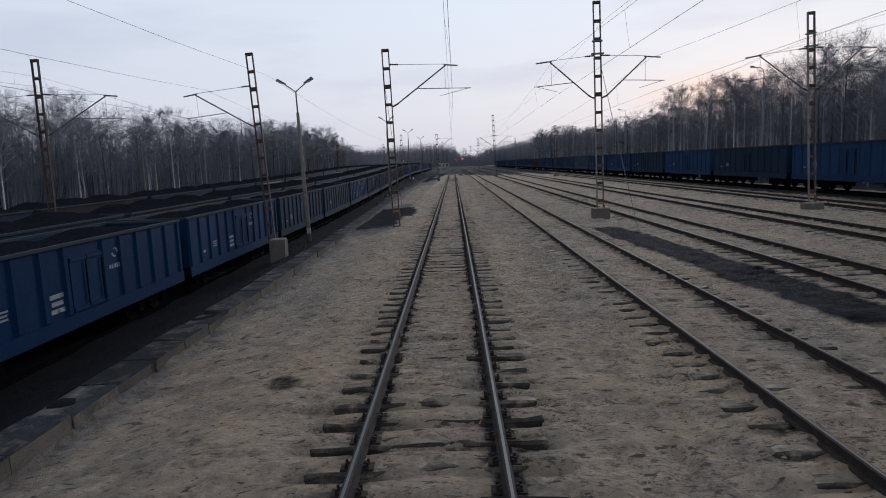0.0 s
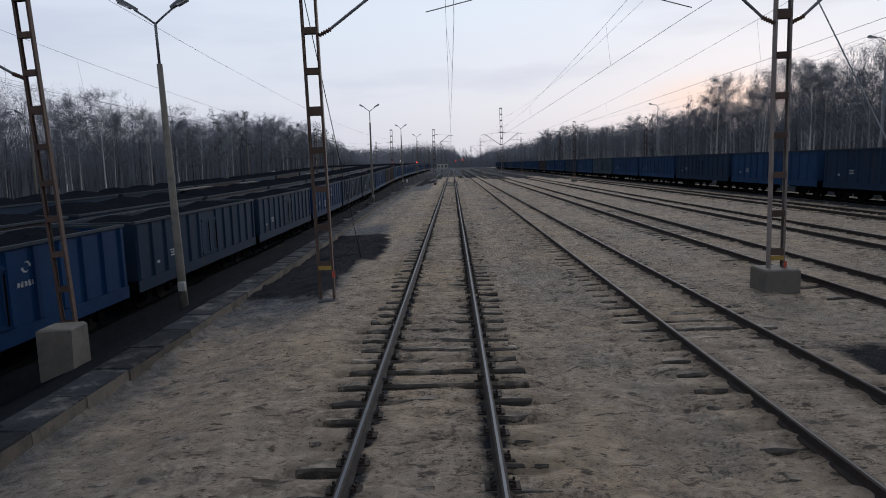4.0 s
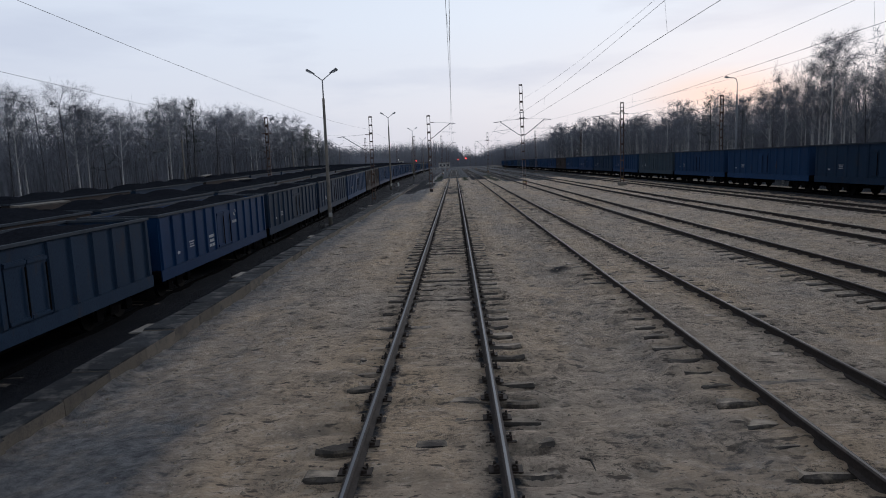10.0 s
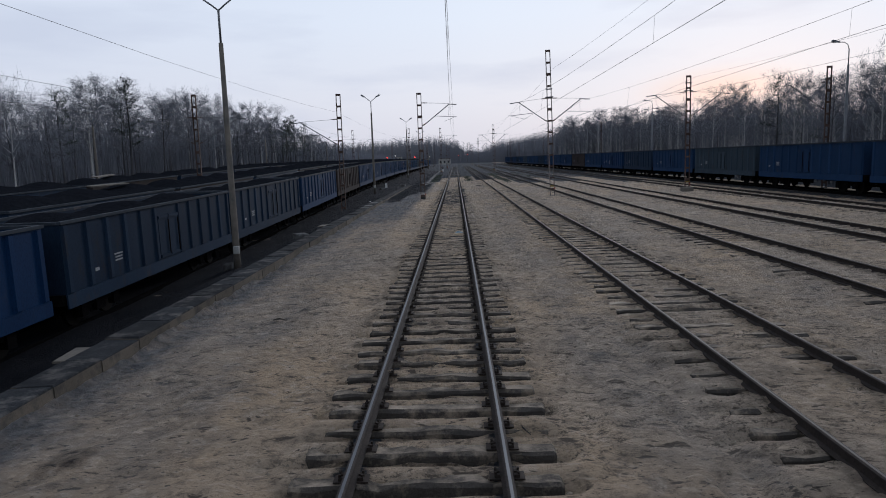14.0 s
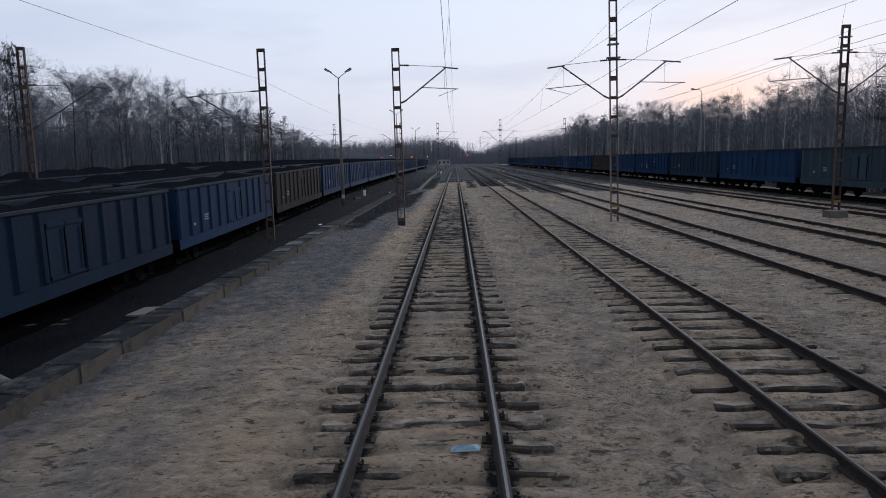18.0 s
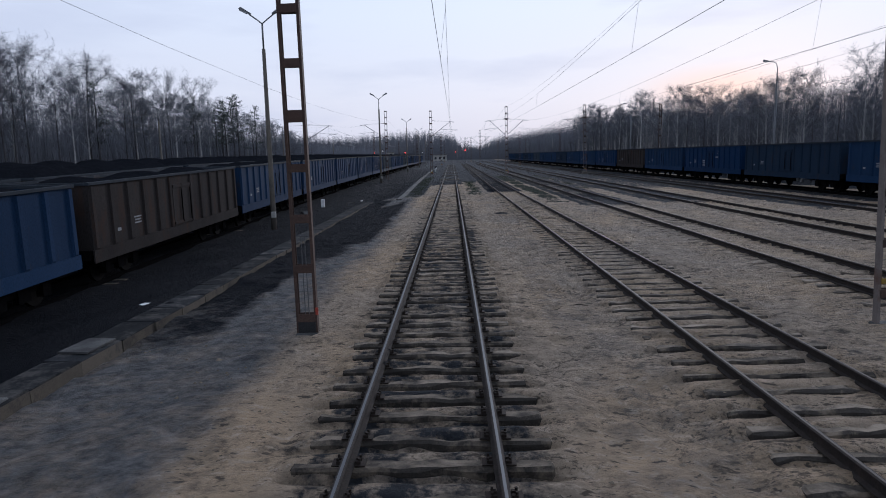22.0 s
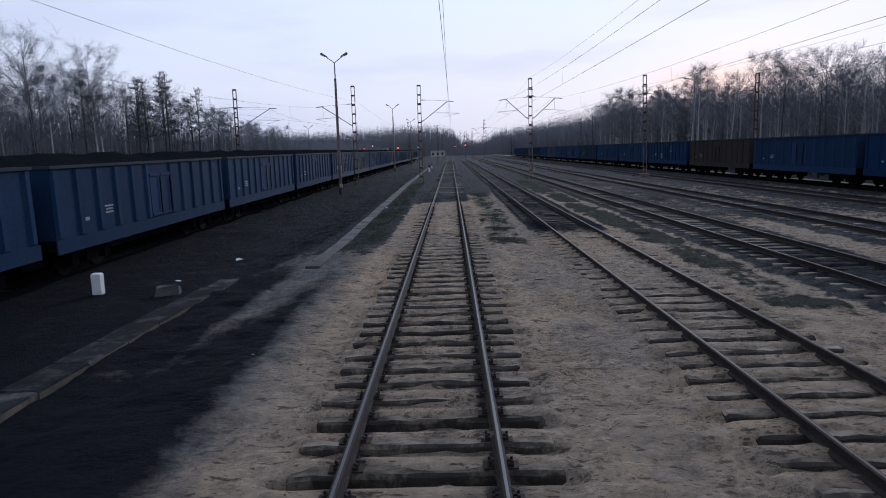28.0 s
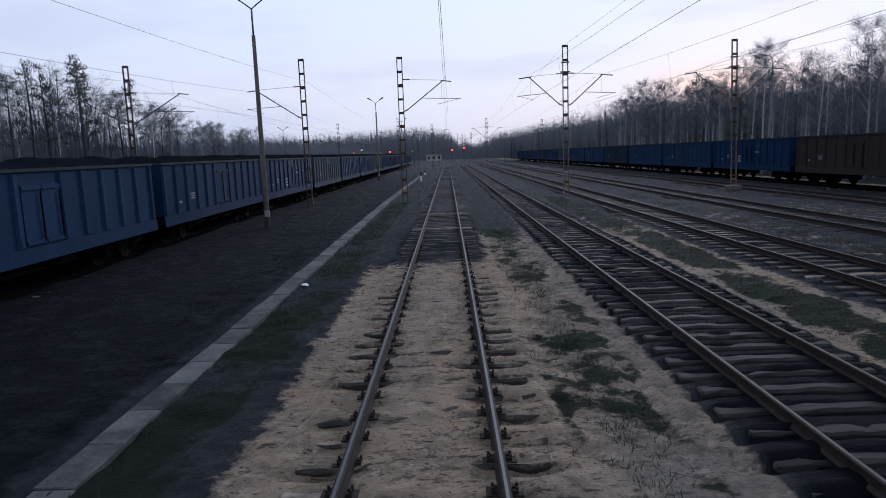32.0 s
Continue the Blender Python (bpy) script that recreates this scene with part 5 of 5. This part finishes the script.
# ---- trees ----
def bare_tree(seed, h, birch=True, twigs=9, lean=0.03, crown=0.24):
    """Trunk and crown meshes of a leafless tree."""
    r = random.Random(seed)
    trunk, top = Mesh(), Mesh()
    pts, rs = [], []
    dx, dy = r.uniform(-lean, lean), r.uniform(-lean, lean)
    for i in range(7):
        f = i / 6
        pts.append(Vector((dx * h * f + 0.012 * h * math.sin(3 * f + seed), dy * h * f, h * f * 0.96)))
        rs.append((0.0085 * h + 0.01) * (1 - f) ** 0.9 + 0.008)
    trunk.tube(pts, rs, 6)

    def on_trunk(f):
        q = min(f * 6, 5.999)
        i = int(q)
        return pts[i].lerp(pts[i + 1], q - i)

    def sliver(a, b, w):
        d = (b - a).normalized()
        s = d.cross(Vector((r.uniform(-1, 1), r.uniform(-1, 1), r.uniform(-1, 1)))).normalized() * w
        top.add([a - s, a + s, b], [(0, 1, 2)])

    nl = r.randrange(17, 22)
    for i in range(nl):
        f = (0.4 if birch else 0.3) + (0.54 if birch else 0.64) * (i + r.random()) / nl
        a = on_trunk(f)
        w = i * 2.4 + r.uniform(-0.5, 0.5)
        swell = math.sin(math.pi * min(1.0, (f - 0.12) / 0.88)) ** 0.6
        reach = h * crown * (0.25 + 0.75 * swell) * r.uniform(0.7, 1.15)
        up = r.uniform(0.75, 1.35)
        b = a + Vector((math.cos(w) * reach, math.sin(w) * reach, min(reach * up, h * 1.0 - a.z)))
        mid = a.lerp(b, 0.5) + Vector((0, 0, 0.1 * reach))
        trunk.tube([a, mid, b], [0.022 * (1.3 - f) + 0.008, 0.014, 0.006], 3, False)
        for j in range(6):
            g = r.uniform(0.3, 1.0)
            c = a.lerp(mid, g * 2) if g < 0.5 else mid.lerp(b, g * 2 - 1)
            way = Vector((math.cos(w) * 0.6 + r.gauss(0, 0.6), math.sin(w) * 0.6 + r.gauss(0, 0.6), r.uniform(0.1, 1.1))).normalized()
            e = c + way * reach * r.uniform(0.3, 0.55)
            sliver(c, e, 0.012)
            for k in range(twigs):
                u = c.lerp(e, r.uniform(-0.3, 1.1)) + Vector((r.gauss(0, 0.16), r.gauss(0, 0.16), r.gauss(0, 0.16)))
                d = (way * 0.7 + Vector((r.gauss(0, 0.8), r.gauss(0, 0.8), r.gauss(0.1, 0.6)))).normalized()
                sliver(u, u + d * r.uniform(0.4, 1.0), 0.0092)
    return trunk, top


def pine_tree(seed, h):
    r = random.Random(seed)
    trunk, top = Mesh(), Mesh()
    pts = [Vector((0.02 * h * math.sin(f * 3 + seed), 0, h * f)) for f in (0, 0.25, 0.5, 0.75, 1.0)]
    trunk.tube(pts, [0.16, 0.14, 0.11, 0.07, 0.02], 6)
    for i in range(46):
        f = r.uniform(0.42, 1.0)
        w = r.uniform(0, 6.283)
        reach = h * 0.2 * (1.15 - f) + 0.3
        a = Vector((0, 0, h * f))
        b = a + Vector((math.cos(w) * reach, math.sin(w) * reach, reach * 0.25))
        trunk.tube([a, b], [0.03, 0.008], 3, False)
        for k in range(26):
            u = a.lerp(b, r.uniform(0.35, 1.05)) + Vector((r.gauss(0, 0.16), r.gauss(0, 0.16), r.gauss(0, 0.14)))
            d = Vector((r.gauss(0, 1), r.gauss(0, 1), r.gauss(0.3, 0.7))).normalized()
            s = d.cross(Vector((0, 0, 1))).normalized() * 0.05
            top.add([u - s, u + s, u + d * 0.32], [(0, 1, 2)])
    return trunk, top


KINDS = [bare_tree(100 + i, 12.0 + 0.7 * (i % 4), True, 28, 0.03, 0.165) for i in range(5)] + [bare_tree(140 + i, 11.0 + i, False, 30, 0.045, 0.225) for i in range(3)] + \
        [pine_tree(160 + i, 13.0) for i in range(2)]
KIND_DATA = []
for i, (tk, cr) in enumerate(KINDS):
    bark, leaf = (M_BIRCH, M_TWIG) if i < 5 else ((M_BARK, M_TWIG) if i < 8 else (M_BARK, M_PINE))
    KIND_DATA.append((tk.data("trunk", bark, smooth=True), cr.data("crown", leaf)))
TREE_LABEL = ["leafless white-barked birch at the edge of the wood"] * 5 + ["leafless grey-barked tree at the edge of the wood"] * 3 + ["dark green pine among bare trees"] * 2


def tree(kind, x, y, s, turn):
    t = thing("birch_tree" if kind < 5 else ("bare_tree" if kind < 8 else "pine_tree"), pose(x, y, ground_z(x, y) - 0.1, 0, 0, turn), TREE_LABEL[kind], "tree",
              "trees along the yard")
    t.scale = (s * 0.95, s * 0.95, s)
    part("trunk", KIND_DATA[kind][0], None, t)
    part("crown", KIND_DATA[kind][1], None, t)


def woods(name, spots, label, thin=1):
    """A stand of many trees joined into one object."""
    vs, fs, ks = [], [], []
    n = 0
    for kind, x, y, s, turn in spots:
        ca, sa = math.cos(turn), math.sin(turn)
        for q, m in enumerate(KINDS[kind]):
            v = np.array(m.v)
            tri = [(f[0], f[1], f[2]) for f in m.f] if q else [g for f in m.f for g in [(f[0], f[k], f[k + 1]) for k in range(1, len(f) - 1)]]
            tri = np.array(tri)
            if q and thin > 1:
                tri = tri[::thin * (2 if 250 < y < 550 else 1)]
            used, inv = np.unique(tri, return_inverse=True)
            v = v[used] * s
            w = np.stack([v[:, 0] * ca - v[:, 1] * sa + x, v[:, 0] * sa + v[:, 1] * ca + y, v[:, 2] + ground_z(x, y) - 0.1], 1)
            vs.append(w)
            fs.append(inv.reshape(-1, 3) + n)
            ks.append(np.full(len(tri), (0 if kind < 5 else 1) if q == 0 else (2 if kind < 8 else 3)))
            n += len(w)
    v, f, k = np.concatenate(vs).astype(np.float32), np.concatenate(fs).astype(np.int32), np.concatenate(ks).astype(np.int32)
    me = bpy.data.meshes.new(name)
    me.vertices.add(len(v))
    me.vertices.foreach_set("co", v.ravel())
    me.loops.add(f.size)
    me.loops.foreach_set("vertex_index", f.ravel())
    me.polygons.add(len(f))
    me.polygons.foreach_set("loop_start", np.arange(len(f), dtype=np.int32) * 3)
    for m in (M_BIRCH, M_BARK, M_TWIG, M_PINE):
        me.materials.append(m)
    me.polygons.foreach_set("material_index", k)
    me.update(calc_edges=True)
    tagged(new(name, me), label, "woods", kind="stuff")


rt = random.Random(77)


# how tall the two woods stand along the line
RIGHT_GROWTH = curve_of([(0, 1.02), (80, 1.04), (112, 1.08), (136, 0.88), (170, 0.9), (205, 0.96), (280, 1.14), (520, 1.2)])
LEFT_GROWTH = curve_of([(0, 1.0), (85, 1.0), (113, 0.9), (150, 1.08), (238, 1.1), (258, 0.78), (520, 0.76)])


def pick(pines, grey=0.62):
    q = rt.random()
    return rt.randrange(8, 10) if q < pines else (rt.randrange(5, 8) if q < grey else rt.randrange(5))


for k in range(122):
    ty = 44.0 + k * 2.1 + rt.uniform(-0.9, 0.9)
    tree(pick(0.05, 0.36), 36.5 + rt.uniform(0, 4.0), ty, rt.uniform(0.78, 1.06) * RIGHT_GROWTH(ty), rt.uniform(0, 360))
for k in range(122):
    ty = 34.0 + k * 2.1 + rt.uniform(-0.9, 0.9)
    tree(pick(0.16 if 190 < ty < 240 else 0.05), -38.5 - rt.uniform(0, 4.5), ty, rt.uniform(0.78, 1.06) * LEFT_GROWTH(ty), rt.uniform(0, 360))
right_wood = [(pick(0.06), 42.0 + rt.uniform(0, 30), 40 + rt.uniform(0, 460), rt.uniform(0.85, 1.22), rt.uniform(0, 6.28)) for _ in range(370)]
left_wood = [(pick(0.1), -44.0 - rt.uniform(0, 28), 30 + rt.uniform(0, 470), rt.uniform(0.85, 1.15), rt.uniform(0, 6.28)) for _ in range(290)]
left_wood = [(k, x, y, s * LEFT_GROWTH(y), w) for k, x, y, s, w in left_wood]
right_wood = [(k, x, y, s * RIGHT_GROWTH(y) * 0.94, w) for k, x, y, s, w in right_wood]
woods("birch_wood", right_wood, "dense leafless birch wood behind the wagons", 4)
slim = [(rt.randrange(5), 37.0 + rt.uniform(0, 9), 60 + rt.uniform(0, 240), rt.uniform(0.66, 0.98), rt.uniform(0, 6.28)) for _ in range(210)]
slim = [(k, x, y, s * RIGHT_GROWTH(y), w) for k, x, y, s, w in slim]
woods("slim_birches", slim, "many slim pale-stemmed birches along the wood's edge", 9)
woods("mixed_wood", left_wood, "dense leafless mixed wood behind the coal trains", 4)
far_wood = [(pick(0.5), rt.uniform(-150, 120), 560 + rt.uniform(0, 60), rt.uniform(0.8, 1.35), rt.uniform(0, 6.28)) for _ in range(110)]
woods("far_wood", far_wood, "far wood closing the line", 7)


def thicket(name, side, label):
    """Undergrowth and the crowded depth of a wood, as thin upright stems."""
    r = np.random.RandomState(3 if side > 0 else 4)
    n1, n2 = 36000, 62000
    x = np.concatenate([r.uniform(41.0 if side > 0 else 38.0, 62.0, n1), r.uniform(43.0, 76.0, n2)]) * side
    y = np.concatenate([r.uniform(30.0, 520.0, n1), r.uniform(30.0, 640.0, n2)])
    h = np.concatenate([r.gamma(3.0, 0.75, n1) + 0.6, 5.5 + 6.3 * r.rand(n2) ** 0.75])
    grown = np.array([(RIGHT_GROWTH if side > 0 else LEFT_GROWTH)(q) for q in range(0, 700)])
    h *= np.interp(y, np.arange(700), grown)
    w = np.concatenate([r.uniform(0.012, 0.045, n1), r.uniform(0.05, 0.16, n2)]) * np.interp(y, [200, 240, 330], [1.0, 1.9, 3.2])
    a = r.uniform(0, math.pi, n1 + n2)
    base = -0.75 if side > 0 else -1.6
    lean = r.normal(0, 0.1, (n1 + n2, 2)) * h[:, None]
    p0 = np.stack([x - w * np.cos(a), y - w * np.sin(a), np.full_like(x, base)], 1)
    p1 = np.stack([x + w * np.cos(a), y + w * np.sin(a), np.full_like(x, base)], 1)
    p2 = np.stack([x + lean[:, 0], y + lean[:, 1], base + h], 1)
    v = np.stack([p0, p1, p2], 1).reshape(-1, 3)
    # the fine fuzz of the crowns, under an uneven canopy
    m = 190000 if side > 0 else 160000
    cx, cy = 37.5 + 24.0 * r.rand(m) ** 1.4, 34.0 + 430.0 * r.rand(m) ** 1.35
    top = 8.6 + 4.6 * value_noise(cx, cy, 3.1, 51) + 1.6 * value_noise(cx, cy, 17.0, 52)
    top *= np.interp(cy, np.arange(700), grown)
    up = 0.3 + 0.7 * r.rand(m) ** 0.68
    # twigs gather round the axis of each crown towards its tip
    gx0, gy0 = np.round(cx / 2.2) * 2.2, np.round(cy / 2.2) * 2.2
    pull = 0.55 * up
    cx, cy = cx + (gx0 - cx) * pull + 0.7 * np.sin(gy0 * 7.1), cy + (gy0 - cy) * pull + 0.7 * np.sin(gx0 * 5.3)
    q = np.stack([cx * side, cy, base + top * up], 1)
    d = r.normal(0, 0.55, (m, 3)) + np.array([0, 0, 0.8])
    d *= (r.uniform(0.4, 1.1, m) / np.linalg.norm(d, axis=1))[:, None]
    s = np.cross(d, r.normal(0, 1, (m, 3)))
    s *= (r.uniform(0.008, 0.014, m) * np.where(cy < 215, 1.45 if side > 0 else 1.15, 1.0) / np.linalg.norm(s, axis=1))[:, None]
    v = np.concatenate([v, np.stack([q - s, q + s, q + d], 1).reshape(-1, 3)])
    me = bpy.data.meshes.new(name)
    me.from_pydata(v.tolist(), [], np.arange(len(v)).reshape(-1, 3).tolist())
    me.materials.append(M_TWIG)
    tagged(new(name, me), label, "undergrowth", kind="stuff")


def far_thicket():
    r = np.random.RandomState(9)
    n = 42000
    x, y = r.uniform(-260, 260, n), r.uniform(560, 640, n)
    crest = np.interp(x, [-260, -90, -60, -20, 2, 8, 22, 34, 60, 260], [19, 19, 21, 23, 20, 11, 11, 18, 21, 21])
    h, w = crest * (0.45 + 0.55 * r.rand(n) ** 0.6) * (0.88 + 0.24 * value_noise(x, y, 4.0, 61)), r.uniform(0.05, 0.2, n)
    v = np.stack([np.stack([x - w, y, x * 0 - 0.5], 1), np.stack([x + w, y, x * 0 - 0.5], 1), np.stack([x + r.normal(0, 0.6, n), y, h], 1)], 1).reshape(-1, 3)
    me = bpy.data.meshes.new("far_undergrowth")
    me.from_pydata(v.tolist(), [], np.arange(len(v)).reshape(-1, 3).tolist())
    me.materials.append(M_TWIG)
    tagged(new("far_undergrowth", me), "far grey thicket closing the line", "undergrowth", kind="stuff")


far_thicket()
thicket("undergrowth", 1, "brown leafless undergrowth filling the birch wood")
thicket("undergrowth", -1, "brown leafless undergrowth filling the mixed wood")

# ---- grass tufts and clods ----
rg = random.Random(31)
gm = Mesh()
for _ in range(1500):
    zone = rg.random()
    if zone < 0.35:
        cx, cy = rg.uniform(-3.5, -2.3), rg.uniform(158, 200)
    elif zone < 0.65:
        cx, cy = rg.gauss(2.2, 0.28), rg.uniform(156, 180)
    else:
        cx, cy = rg.uniform(6.4, 8.2), rg.uniform(150, 200)
    for k in range(7):
        x, y2 = cx + rg.gauss(0, 0.08), cy + rg.gauss(0, 0.08)
        z = ground_z(x, y2)
        w = rg.uniform(0, 6.28)
        hgt = rg.uniform(0.04, 0.11)
        gm.add([(x, y2, z), (x + 0.012 * math.cos(w), y2 + 0.012 * math.sin(w), z), (x + rg.gauss(0, 0.04), y2 + rg.gauss(0, 0.04), z + hgt)], [(0, 1, 2)])
M_GRASS = worn("dull_grass", (0.03, 0.043, 0.028), (0.044, 0.056, 0.034), 3.0, 0.9)
tagged(new("grass_tufts", gm.data("grass_tufts", M_GRASS)), "short dull green grass tufts between the tracks", "grass", kind="stuff")
pb = Mesh()
for _ in range(24000):
    x, y2 = rg.uniform(-5.2, 8.8), 3.0 + 175.0 * rg.random()
    if abs(abs(x) - 0.75) < 0.12 or abs(abs(x - TRACKS["second"]) - 0.75) < 0.12 or math.sin(x * 2.1 + 1.3 * math.sin(y2 * 0.9)) + math.sin(y2 * 1.3 + x) < rg.uniform(-1.5, 1.2):
        continue
    if (y2 > 157 and not -2.0 < x < 2.6) or abs(x) < 1.3 or abs(x - TRACKS["second"]) < 1.2 or (x < -3.0 and y2 > 116) or (x < -2.4 and 34 < y2 < 50):
        continue
    s = rg.uniform(0.012, 0.03) * (1.6 if rg.random() < 0.05 else 1.0)
    z = ground_z(x, y2) + (0.035 if abs(x) < 1.3 or abs(x - TRACKS["second"]) < 1.3 else 0.0)
    ring = [(x + s * math.cos(w) * rg.uniform(0.8, 1.7), y2 + s * math.sin(w) * rg.uniform(0.7, 1.2), z - 0.015) for w in (0.2, 1.5, 2.7, 3.9, 5.2)]
    pb.add(ring + [(x + rg.uniform(-0.3, 0.3) * s, y2, z + s * rg.uniform(0.25, 0.6))], [(0, 1, 5), (1, 2, 5), (2, 3, 5), (3, 4, 5), (4, 0, 5)])
M_CLOD = worn("clods", (0.21, 0.17, 0.13), (0.12, 0.1, 0.08), 3.0, 0.95)
tagged(new("clods", pb.data("clods", M_CLOD)), "small clods and pebbles strewn over the sand", "pebbles", kind="stuff")
